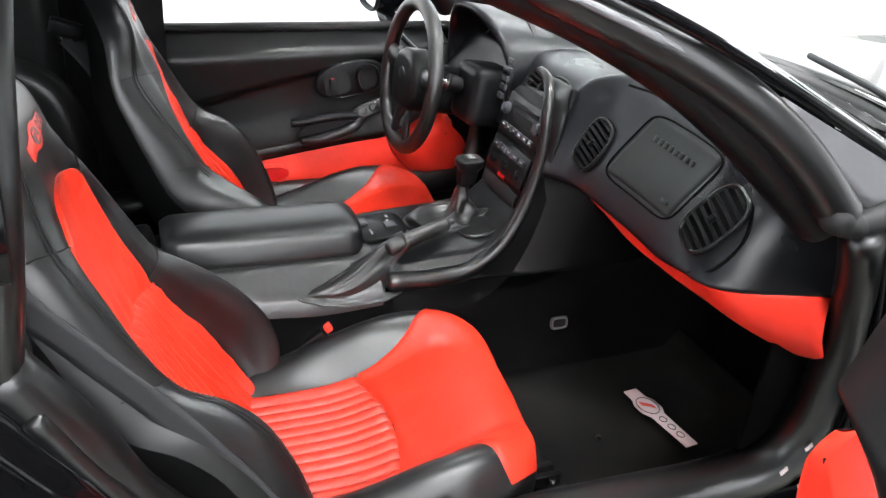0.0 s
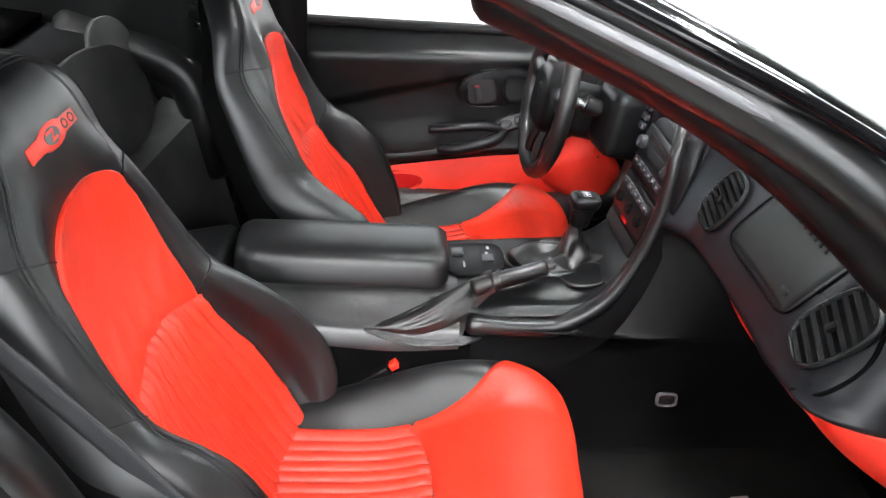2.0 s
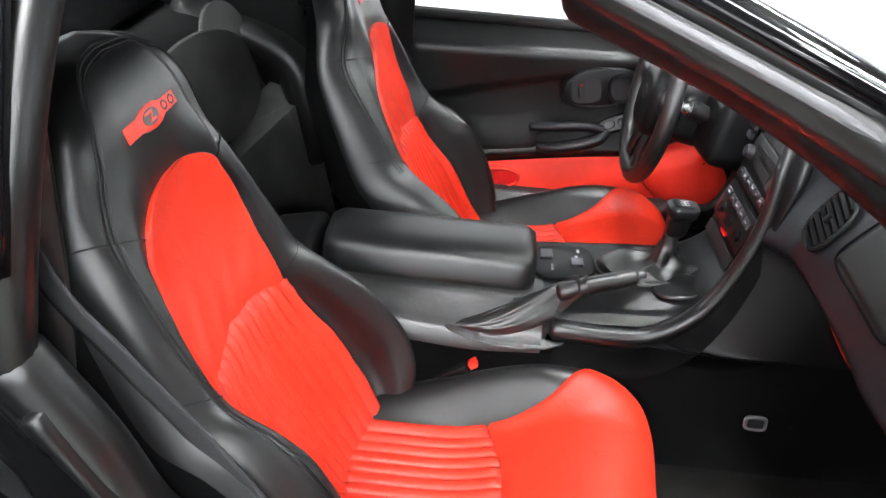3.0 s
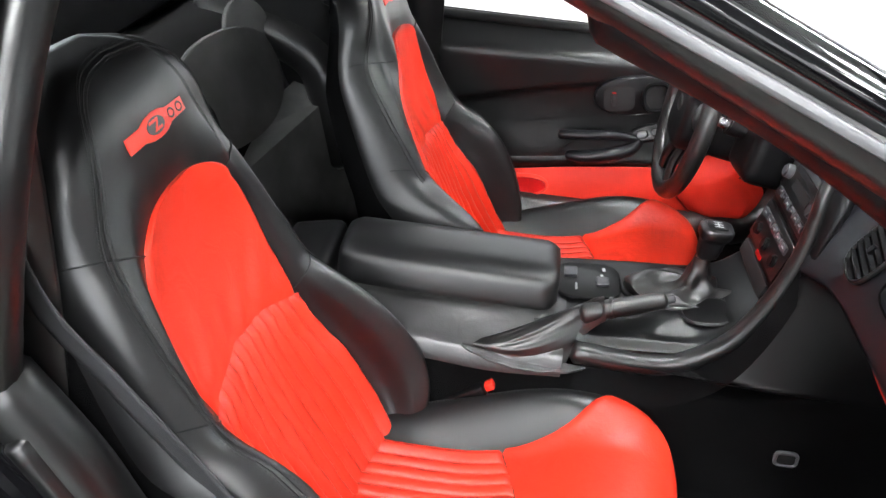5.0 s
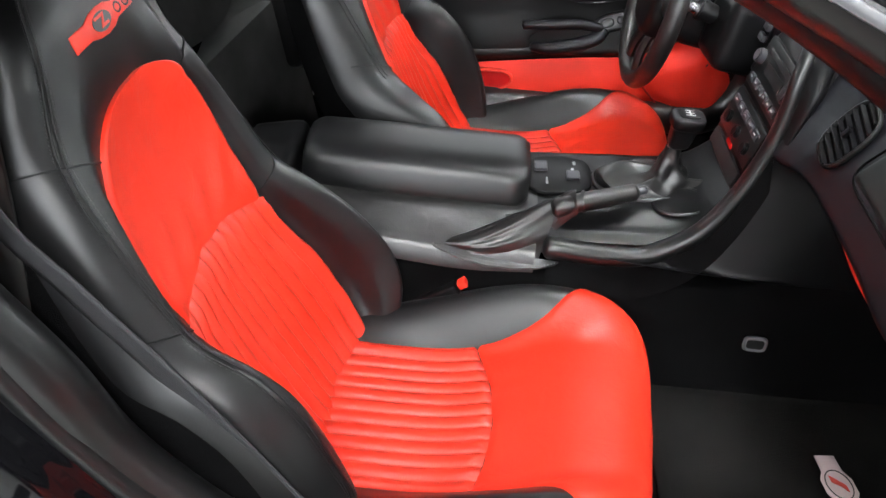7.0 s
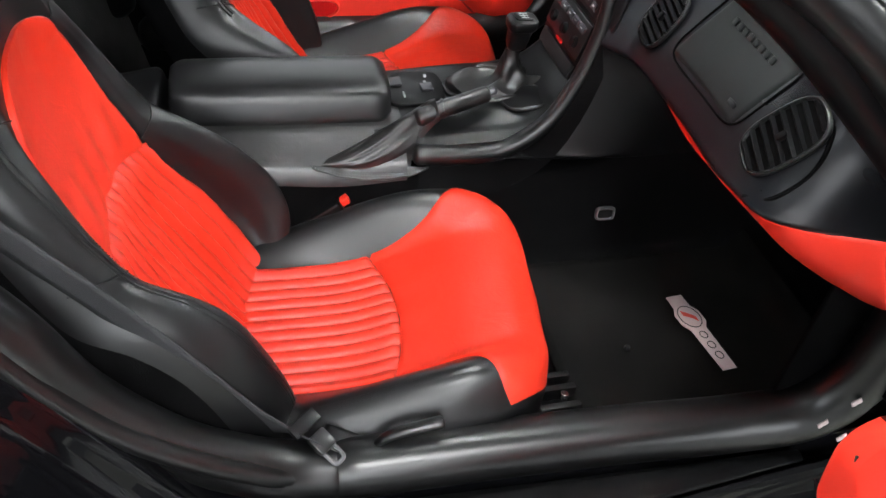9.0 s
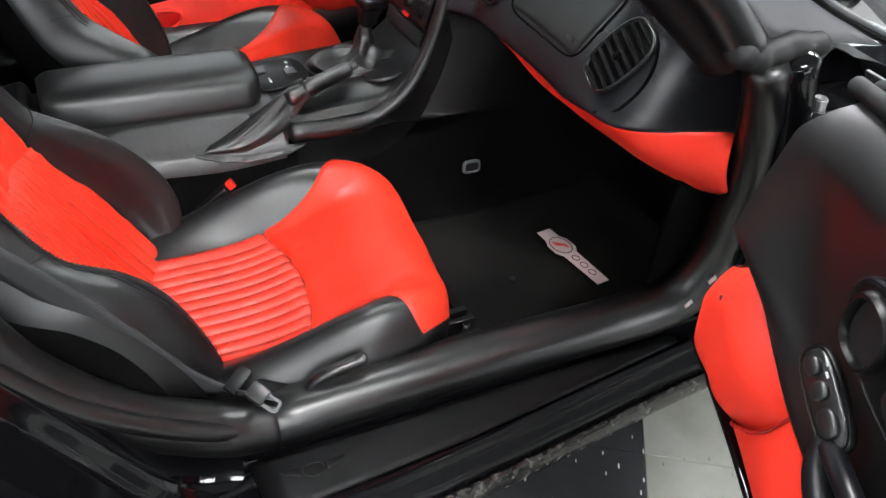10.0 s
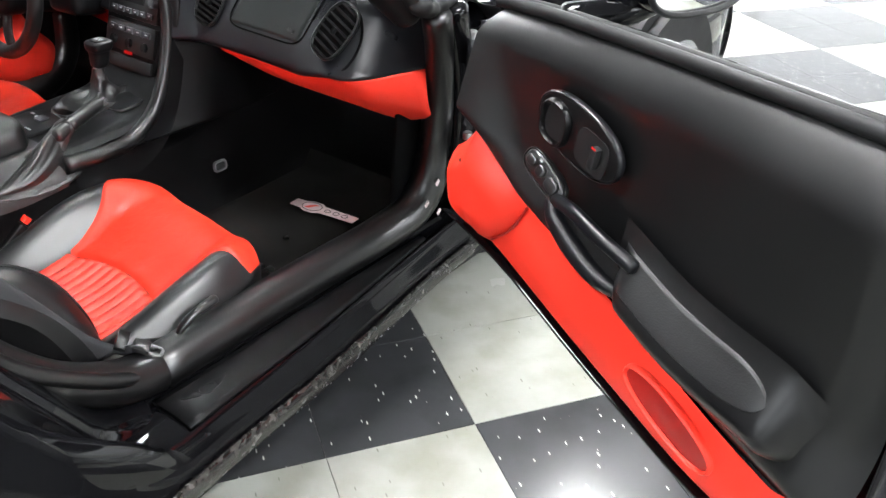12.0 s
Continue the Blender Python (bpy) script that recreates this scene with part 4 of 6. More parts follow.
    for s in (-1, 1):
        for off in (0.81, 0.84):
            pts = [(skew(x, s * width(x)), y0 + s * width(x) * off, top(width(x) * off, x) + 0.0006) for x in (-0.05, 0.0, 0.06, 0.12, 0.18, 0.24, 0.29)]
            stitches("seam_stitching", pts, STITCH, root, 70)
    # base, rails and lever
    part("seat_base", box((0.42, 0.40, 0.03), (0.08, y0, 0.208), 0.008), PLASTIC, root, "black plastic seat base")
    for s in (-1, 1):
        part("seat_rail", box((0.48, 0.035, 0.018), (0.10, y0 + s * 0.17, 0.199), 0.003), SATIN, root, "dark steel seat rail")
    for dy, dz in ((-0.165, 0.0), (-0.135, 0.006), (-0.105, 0.0)):
        part("rail_end", box((0.07, 0.012, 0.022), pose(0.345, y0 + dy, 0.212 + dz, 0, 6, 8), 0.003), SATIN, root, "black steel seat rail end")
    part("rail_bolt", disc(0.006, 0.006, 0.012, (0.355, y0 - 0.15, 0.226), 12, 0.001), CHROME, root)
    tube("side_lever", [(0.048, y0 - 0.250, 0.280), (0.060, y0 - 0.256, 0.306), (0.080, y0 - 0.258, 0.319), (0.110, y0 - 0.257, 0.324), (0.135, y0 - 0.255, 0.326)],
         lambda k: 0.007 + 0.003 * k, SATIN, root, "curved black recline lever", n=24, ring=10, flat=0.8)
    part("side_cover", box((0.36, 0.012, 0.05), (0.06, y0 - 0.246, 0.225), 0.005), PLASTIC, root, "black plastic side cover")
    return root


passenger_seat = seat(1)
passenger_seat["label"] = "black leather passenger seat with red centre panels and a sewn badge"
driver_seat = seat(-1)
driver_seat.location = (0.135, 0.365, 0.19)
driver_seat["label"] = "black leather driver seat with red panels, set further forward"

# ---------------------------------------------------------------- doors
def car_door(side):
    """A door with its lining. s runs from its front edge back, n into the cabin, z up."""
    open_one = side == "passenger"
    if open_one:
        o, d, n = Vector((0.475, -0.93, 0)), Vector((-0.3697, -0.9292, 0)), Vector((-0.9292, 0.3697, 0))
        label = "open black passenger door with a red lower lining"
    else:
        o, d, n = Vector((0.565, 0.66, 0)), Vector((-1, 0, 0)), Vector((0, -1, 0))
        label = "closed black driver door with a red lower lining"
    root = thing("car_door", o + Vector((0, 0, 0.3)), label, "car door", "doors of the car")

    def belt(s):
        return tab(s, (-0.1, 0.80), (0, 0.822), (0.36, 0.842), (0.8, 0.853))

    def red_top(s):
        return tab(s, (-0.1, 0.66), (0.0, 0.637), (0.06, 0.600), (0.11, 0.570), (0.16, 0.547), (0.25, 0.524), (0.385, 0.487), (0.56, 0.431), (0.67, 0.405), (0.8, 0.38))

    def red_low(s):
        return tab(s, (-0.06, 0.435), (0.04, 0.424), (0.115, 0.412), (0.276, 0.370), (0.417, 0.337), (0.541, 0.312), (0.66, 0.305), (0.8, 0.30))

    def at(s, nn, z):
        if not open_one:
            k = (z - red_low(s)) / (belt(s) - red_low(s))
            z = 0.250 + 0.02 * smooth01(0.5, 0, s) + k * (0.440 - 0.02 * smooth01(0.5, 0, s))
        return o + d * s + n * nn + Vector((0, 0, z))

    def frame_at(s, nn, z, ang=0.0):
        p, q, r = at(s, nn, z), at(s + 0.02, nn, z), at(s, nn, z + 0.02)
        m = axes(p, q - p, r - p)
        if m.col[2].xyz.dot(n) < 0:
            m = m @ Matrix.Diagonal((1, 1, -1, 1))
        return m @ pose(0, 0, 0, 0, 0, ang)

    END = 0.76

    def relief(s, k):
        """Depth of the upper lining, k from the red edge up to the belt."""
        r = -0.016 * math.sin(math.pi * min(1, k)) * smooth01(0.04, 0.2, s)
        r -= 0.055 * max(0, (k - 0.80) / 0.2) ** 2
        r += 0.018 * smooth01(0.30, 0.05, k) * smooth01(0.02, 0.15, s)
        r += 0.055 * max(0, 1 - k) * smooth01(0.035 + 0.13 * (1 - k), 0.0, s) * smooth01(0.0, 0.25, k)
        r -= 0.03 * smooth01(0.70, 0.76, s)
        r = r * smooth01(0.0, 0.10, k) - 0.016 * smooth01(0.10, 0.0, k)
        if not open_one:
            r += 0.016 * smooth01(-0.02, 0.03, k - (0.86 - 0.55 * s)) * smooth01(0.95, 0.85, k)
        return r

    def upper(u, v):
        s = -0.005 + (END + 0.005) * u
        z = red_top(s) - 0.012 + (belt(s) - red_top(s) + 0.012) * v
        return at(s, relief(s, v), z)
    panel = sheet("upper_lining", upper, 60, 40, DOORSKIN, root, "moulded black upper door lining")

    def seam_at(v):
        """Where the speaker pod meets the long red strip."""
        return 0.045 + 0.112 * v + 0.022 * math.sin(math.pi * v)

    def lower(u, v):
        s = seam_at(v) - 0.004 + (0.70 + 0.02 * v - seam_at(v)) * u
        zt, zl = red_top(s), red_low(s)
        z = zl + (zt - zl) * v
        bulge = 0.012 * math.sin(math.pi * v) - 0.02 * smooth01(0.92, 1.0, u) - 0.035 * max(0, (0.14 - v) / 0.14) ** 2
        return at(s, bulge, z)
    red = sheet("red_lower_lining", lower, 70, 26, REDTRIM, root, "bright red lower door lining")

    def pod(u, v):
        # top edge with its corner, bottom edge, front edge and the seam at the back
        corner = 0.60
        if u < corner:
            q = u / corner
            st, zt = -0.088 + 0.090 * q, 0.556 + 0.082 * q - 0.012 * math.sin(math.pi * q)
        else:
            q = (u - corner) / (1 - corner)
            st = 0.157 * q
            zt = red_top(st)
        sb, zb = -0.058 + 0.103 * u, 0.436 - 0.012 * u - 0.006 * math.sin(math.pi * u)
        k = v
        s = sb + (st - sb) * k - 0.020 * math.sin(math.pi * v) * (1 - u) + 0.022 * math.sin(math.pi * v) * u
        z = zb + (zt - zb) * k
        e = smooth01(0, 0.35, u) * smooth01(0, 0.30, 1 - u) * smooth01(0, 0.35, v) * smooth01(0, 0.35, 1 - v)
        nn = -0.012 + 0.038 * e ** 0.5
        nn -= 0.03 * max(0, (0.10 - u) / 0.10) ** 2 + 0.02 * max(0, (0.10 - v) / 0.10) ** 2
        return at(s, nn + 0.006 * u, z)
    podp = sheet("speaker_pod", pod, 44, 34, REDTRIM, root, "padded red speaker pod")
    part("speaker_mark", box((0.004, 0.024, 0.003), frame_at(-0.005, 0.026, 0.560, 30), 0.001), SATIN, podp)
    lip = [Vector(lower(0.0, 0.02 + 0.96 * k)) + n * 0.002 for k in (0, 0.15, 0.3, 0.5, 0.7, 0.85, 1.0)]
    tube("pod_seam", lip, 0.0022, RED_SHADE, root, n=30, ring=6)

    # map pocket: a flat plate, its recess shade put in as darker red
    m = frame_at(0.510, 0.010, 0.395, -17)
    part("door_pocket", slab(ellipse(0.088, 0.026, 32, 2.3), m, 0.004, 0.002), LENS if not open_one else RED_SHADE, red, "flat oval pocket plate in darker red")
    part("pocket_rim", ring_bar(ellipse(0.089, 0.028, 40, 2.3), m, 0.008, 0.009, 8), REDTRIM, red)

    # oval surround with the latch handle and the lock
    m = frame_at(0.258, 0.006, 0.713, -12)
    surround = part("handle_surround", slab(ellipse(0.089, 0.043, 40, 2.3), m, 0.006, 0.003), PLASTIC, root, "oval black handle surround")
    part("surround_rim", ring_bar(ellipse(0.090, 0.044, 48, 2.3), m, 0.005, 0.006, 8), DASH, surround)
    mh = m @ Matrix.Translation((-0.046, -0.006, 0.006))
    part("latch_cup", slab(ellipse(0.027, 0.030, 28, 2.6), mh, 0.001, 0), RUBBER, surround)
    part("latch_handle", ring_bar(ellipse(0.028, 0.031, 36, 2.6), mh, 0.009, 0.010, 10), PLASTIC, surround, "black latch handle ring")
    ml = m @ Matrix.Translation((0.036, -0.004, 0.006))
    part("lock_cup", slab(ellipse(0.034, 0.029, 24, 4), ml, 0.001, 0), RUBBER, surround)
    lock = part("lock_slider", box((0.013, 0.032, 0.012), ml @ Matrix.Translation((0.012, 0.002, 0.006)), 0.003), RUBBER, surround, "black lock slider")
    part("lock_mark", box((0.008, 0.003, 0.001), ml @ Matrix.Translation((0.012, 0.0185, 0.0125)), 0), LENS, lock)

    # window switches
    m = frame_at(0.205, 0.016, 0.632, -24) @ pose(0, 0, 0, -26, 0, 0)
    pad = part("switch_plate", slab(ellipse(0.047, 0.0165, 32, 3), m, 0.006, 0.003), SATIN, root, "black oval switch plate")
    part("switch_rim", ring_bar(ellipse(0.049, 0.0185, 40, 3), m, 0.005, 0.005, 8), PLASTIC, pad)
    for dx, a, b in ((-0.030, 0.010, 0.008), (-0.006, 0.009, 0.009), (0.024, 0.014, 0.010)):
        part("switch", slab(ellipse(a, b, 18, 2.6), m @ Matrix.Translation((dx, 0, 0.006)), 0.006, 0.003), SATIN, pad)
    part("switch_mark", box((0.010, 0.002, 0.0005), m @ Matrix.Translation((-0.030, 0.013, 0.0062)), 0), MARK, pad)
    part("switch_mark", box((0.006, 0.003, 0.0005), m @ Matrix.Translation((-0.018, 0.010, 0.0062)), 0), MARK, pad)

    # pull handle and armrest
    part("pull_recess", slab(ellipse(0.075, 0.022, 28, 2.6), frame_at(0.325, 0.018, 0.578, -24), 0.002, 0), RUBBER, root)
    tube("pull_handle", [at(0.232, 0.020, 0.605), at(0.25, 0.026, 0.582), at(0.30, 0.028, 0.556), at(0.35, 0.026, 0.538), at(0.385, 0.018, 0.532)],
         lambda k: 0.012 + 0.004 * math.sin(math.pi * k), DASH, root, "black pull handle", n=30, ring=12)
    tube("handle_top_rail", [at(0.24, 0.02, 0.608), at(0.29, 0.028, 0.612), at(0.35, 0.028, 0.600), at(0.41, 0.02, 0.585)], 0.011, DASH, root, n=24, ring=10)

    def arm(u, v):
        s = 0.365 + 0.34 * v
        c = red_top(s) + 0.062 + 0.030 * smooth01(0.45, 0.68, s)
        fade = 1 - smooth01(0.84, 1.0, v) ** 1.5
        z = c + (0.080 - 0.133 * u) * (1 - 0.20 * smooth01(0.85, 1.0, v))
        hgt = (0.042 if open_one else 0.010) * (0.5 * u / 0.72 + 0.5 * smooth01(0.0, 0.72, u)) * (0.35 + 0.65 * smooth01(0, 0.12, v)) * (1 - max(0, (u - 0.66) / 0.34) ** 2.2)
        return at(s, -0.014 + (hgt + 0.012) * fade, z)
    arm_part = sheet("armrest", arm, 30, 30, DOORSKIN, root, "padded black armrest", caps=False)

    def arm_pad(a, b):
        """A grey pad sunk in the upper face of the armrest, round at its rear end."""
        v = 0.04 + 0.80 * b
        h = math.sqrt(max(0.0, 1 - max(0, (b - 0.72) / 0.28) ** 2.2))
        u = 0.40 + (a - 0.5) * 0.40 * h
        e = min(a, 1 - a, b * 2, 1 - b) / 0.05
        return Vector(arm(u, v)) + n * (0.0005 + 0.0026 * min(1, e) ** 0.5)
    if open_one:
        sheet("armrest_pad", arm_pad, 20, 36, PADGREY, arm_part, "dark grey grained armrest pad")

    # belt seal and outer skin
    tube("belt_seal", [at(s, -0.050, belt(s) + 0.006) for s in (-0.03, 0.1, 0.3, 0.5, END)], 0.010, RUBBER, root, "black rubber window seal", n=20, ring=10)
    tube("belt_seal", [at(s, -0.075, belt(s) + 0.004) for s in (-0.03, 0.1, 0.3, 0.5, END)], 0.009, RUBBER, root, "black rubber window seal", n=20, ring=10)
    tube("belt_moulding", [at(s, -0.062, belt(s) - 0.008) for s in (-0.03, 0.1, 0.3, 0.5, END)], 0.012, PAINT, root, n=20, ring=8)

    def skin(u, v):
        s = -0.12 + (END + 0.14) * u
        z0 = red_low(s) - 0.035
        z = z0 + (belt(s) - z0) * v
        return at(s, -0.09 - 0.07 * math.sin(math.pi * (0.15 + 0.75 * v)) , z) if open_one else at(s, -0.06 - 0.07 * math.sin(math.pi * (0.15 + 0.75 * v)), z)
    sheet("outer_skin", skin, 20, 20, PAINT, root, "glossy black outer door skin", thick=0.004)

    def edge(u, v):
        z = 0.43 + (0.80 - 0.43) * v
        return at(-0.015 - 0.05 * smooth01(0.6, 0.5, z), -0.005 - 0.11 * u, z)
    sheet("front_edge", edge, 6, 20, PAINT, root, "glossy black door front edge", thick=0.004)

    def shut(u, v):
        z = 0.30 + (belt(END) - 0.31) * v
        return at(END + 0.01, -0.03 - 0.10 * u, z)
    sheet("rear_edge", shut, 6, 12, PAINT, root, "glossy black door shut face", thick=0.004)

    def under(u, v):
        s = -0.10 + (END + 0.10) * v
        return at(s, 0.0 - 0.11 * u, red_low(s) - 0.012 - 0.03 * u)
    sheet("bottom_edge", under, 6, 20, PAINT, root, "black door bottom edge", thick=0.004)

    # mirror on its stalk
    c = at(0.20, -0.235, 0.900) if open_one else Vector((0.425, 0.885, 0.765))
    m = axes(c, -n, (0, 0, 1))
    if m.col[2].xyz.dot(d) < 0:
        m = m @ Matrix.Diagonal((1, 1, -1, 1))
    mir = part("wing_mirror", slab(ellipse(0.108, 0.062, 36, 2.6), m @ Matrix.Translation((0, 0, -0.075)), 0.085, 0.03, 4), PAINT, root, "glossy black wing mirror housing")
    part("mirror_rim", ring_bar(ellipse(0.103, 0.057, 44, 2.6), m @ Matrix.Translation((0, 0, 0.012)), 0.010, 0.006, 8), RUBBER, mir)
    part("mirror_glass", slab(ellipse(0.100, 0.054, 36, 2.6), m @ Matrix.Translation((0, 0, 0.009)) @ pose(0, 0, 0, 4, 0, 0), 0.003, 0), MIRROR, mir, "mirror glass")
    tube("mirror_stalk", [at(0.10, -0.08, 0.825), c * 0.5 + at(0.10, -0.08, 0.825) * 0.5 - Vector((0, 0, 0.02)), c - d * 0.03 + Vector((0, 0, -0.02))], 0.024, PAINT, mir, n=10, ring=10)
    return root


for door in (car_door("passenger"), car_door("driver")):
    for o in door.children_recursive:
        o.parent = door
    door.parent = car
    door.location = door.location - car.location

# ---------------------------------------------------------------- dashboard
dash = thing("dashboard", (0.8, 0, 0.6), "black soft-touch dashboard with round-cornered air vents", "dashboard")


def face(y):
    """How far the face of the dashboard stands forward or back at y."""
    return tab(y, (-0.72, 0.17), (-0.685, 0.12), (-0.65, 0.02), (-0.61, -0.028), (-0.57, -0.032), (-0.52, -0.026), (-0.45, -0.016), (-0.36, -0.010), (-0.20, -0.010), (-0.165, -0.018), (-0.14, -0.036), (-0.118, -0.048), (-0.10, -0.036), (-0.075, -0.014), (0.09, -0.012),
               (0.14, -0.006), (0.2, 0.0), (0.36, 0.0), (0.56, 0.0), (0.64, 0.05), (0.70, 0.12))


def dash_point(y, k):
    e = face(y)
    drop = 0.06 * smooth01(-0.52, -0.68, y) + 0.05 * smooth01(-0.18, -0.02, y) + 0.02 * smooth01(0.5, 0.66, y)
    px = tab(k, (0, 0.93), (0.1, 0.90), (0.3, 0.785), (0.42, 0.675), (0.50, 0.612), (0.55, 0.588), (0.60, 0.578), (0.72, 0.545), (0.84, 0.518), (0.88, 0.520), (0.92, 0.55), (1.0, 0.80))
    pz = tab(k, (0, 0.62), (0.1, 0.690), (0.3, 0.772), (0.42, 0.800), (0.50, 0.797), (0.55, 0.778), (0.60, 0.752), (0.72, 0.685), (0.84, 0.615), (0.88, 0.602), (0.92, 0.598), (1.0, 0.60))
    w = smooth01(0.25, 0.55, k) * (1 - 0.4 * smooth01(0.9, 1, k))
    end = 0.022 * smooth01(-0.46, -0.60, y) * smooth01(0.75, 0.88, k)
    return Vector((px + e * w + 0.6 * end * smooth01(-0.62, -0.66, y), y, pz + end - drop * math.sin(math.pi * min(1, max(0, (k - 0.1) / 0.75))) ** 1.0))


def dashboard():
    sheet("dash_body", lambda u, v: dash_point(-0.705 + 1.40 * v, u), 60, 110, DASH, dash, "grained black dashboard body", angle=80)

    # knee panel in red below the passenger side
    def knee(u, v):
        y = -0.228 - 0.452 * v
        tx = dash_point(y, 0.895)
        lx = tab(y, (-0.69, 0.685), (-0.62, 0.655), (-0.5, 0.625), (-0.35, 0.565), (-0.23, 0.530))
        lz = tab(y, (-0.69, 0.515), (-0.62, 0.502), (-0.5, 0.517), (-0.35, 0.552), (-0.23, 0.590))
        p = Vector((tx.x + 0.008, y, tx.z + 0.004))
        q = Vector((lx, y, lz))
        out = Vector((-0.02 * math.sin(math.pi * u) * smooth01(0, 0.4, v), -0.012 * math.sin(math.pi * u) * smooth01(0.8, 1, v), 0))
        return p + (q - p) * u + out
    sheet("red_knee_panel", knee, 14, 50, REDTRIM, dash, "bright red knee panel under the dashboard", thick=0.006)

    # airbag cover with a raised blank bar for its embossed name
    def on_face(y, k, lift=0.0):
        p = dash_point(y, k)
        tx = dash_point(y - 0.01, k) - dash_point(y + 0.01, k)
        ty = dash_point(y, k - 0.03) - dash_point(y, k + 0.03)
        m = axes(p, tx, ty)
        if m.col[2].xyz.x > 0:
            m = m @ Matrix.Diagonal((1, 1, -1, 1))
        return m @ Matrix.Translation((0, 0, lift))

    def cover(u, v):
        y = -0.258 - 0.215 * v - 0.052 * (1 - u)
        k = 0.560 + 0.210 * u
        e = min(1, min(u, 1 - u, v, 1 - v) / 0.05)
        m = on_face(y, k)
        return m.translation + m.col[2].xyz.normalized() * (-0.003 + 0.0045 * e ** 0.5)
    cov = sheet("airbag_cover", cover, 24, 40, COVER, dash, "rounded black airbag cover with an embossed bar")
    m = on_face(-0.400, 0.622, 0.006)
    for i in range(8):
        part("embossed_bar", slab(ellipse(0.0058, 0.0052, 12, 5), m @ Matrix.Translation((-0.056 + 0.016 * i, 0, -0.0022)) @ pose(0, 0, 0, 0, 0, -3), 0.0012, 0.0004), COVER, cov)
    part("embossed_mark", slab(ellipse(0.011, 0.004, 14, 4), on_face(-0.445, 0.735, 0.0015), 0.001, 0.0004), DASH, cov)
    edge = [on_face(-0.284 - 0.222 * (0.5 + c) - 0.026 * s + 0.003, 0.665 - 0.110 * s, 0.001).translation for c, s in ellipse(0.5, 1.0, 48, 6)]
    tube("cover_gap", edge + [edge[0]], 0.0016, GAP_SHADE, dash, n=120, ring=6)

    def vent(m, a, b, slats, tilt=0.0):
        frame_ = part("air_vent", ring_bar(ellipse(a, b, 40, 3.0), m, 0.006, 0.004, 8), COVER, dash, "black oval air vent")
        # flat black sheet in place of the shaded depth behind the slats
        part("vent_shade", slab(ellipse(a, b, 32, 2.5), m @ Matrix.Translation((0, 0, -0.001)), 0.001, 0), GAP_SHADE, frame_)
        for i in range(slats):
            x = -a + 2 * a * (i + 0.5) / slats
            h = b * (1 - (abs(x) / a) ** 2.5) ** (1 / 2.5)
            part("slat", box((0.0024, 2 * h * 0.97, 0.009), m @ Matrix.Translation((x, 0, 0.001)) @ pose(0, 0, 0, 0, -30, 0), 0), PLASTIC, frame_)
        part("vent_wheel", box((0.014, 0.008, 0.010), m @ Matrix.Translation((0, 0.0, 0.003)), 0.002), PLASTIC, frame_)
    vent(on_face(-0.566, 0.678, 0.003) @ pose(0, 0, 0, 0, 0, 82), 0.056, 0.035, 8)
    vent(on_face(-0.203, 0.722, 0.004) @ pose(0, 0, 0, 0, 0, 74), 0.047, 0.034, 8)
    vent(on_face(0.012, 0.62, 0.010) @ pose(0, 0, 0, 0, 0, 90), 0.042, 0.040, 7)
    vent(on_face(0.11, 0.62, 0.006) @ pose(0, 0, 0, 0, 0, 90), 0.036, 0.034, 6)
    arc = [(-0.20, 0.525), (-0.28, 0.512), (-0.40, 0.507), (-0.50, 0.515), (-0.57, 0.537), (-0.605, 0.585), (-0.617, 0.67), (-0.608, 0.77), (-0.58, 0.84)]
    # black tube that draws the shaded line along the dash pad's edge
    tube("face_groove", [on_face(y, k, -0.0012).translation for y, k in arc], 0.0028, GAP_SHADE, dash, n=70, ring=8)


dashboard()


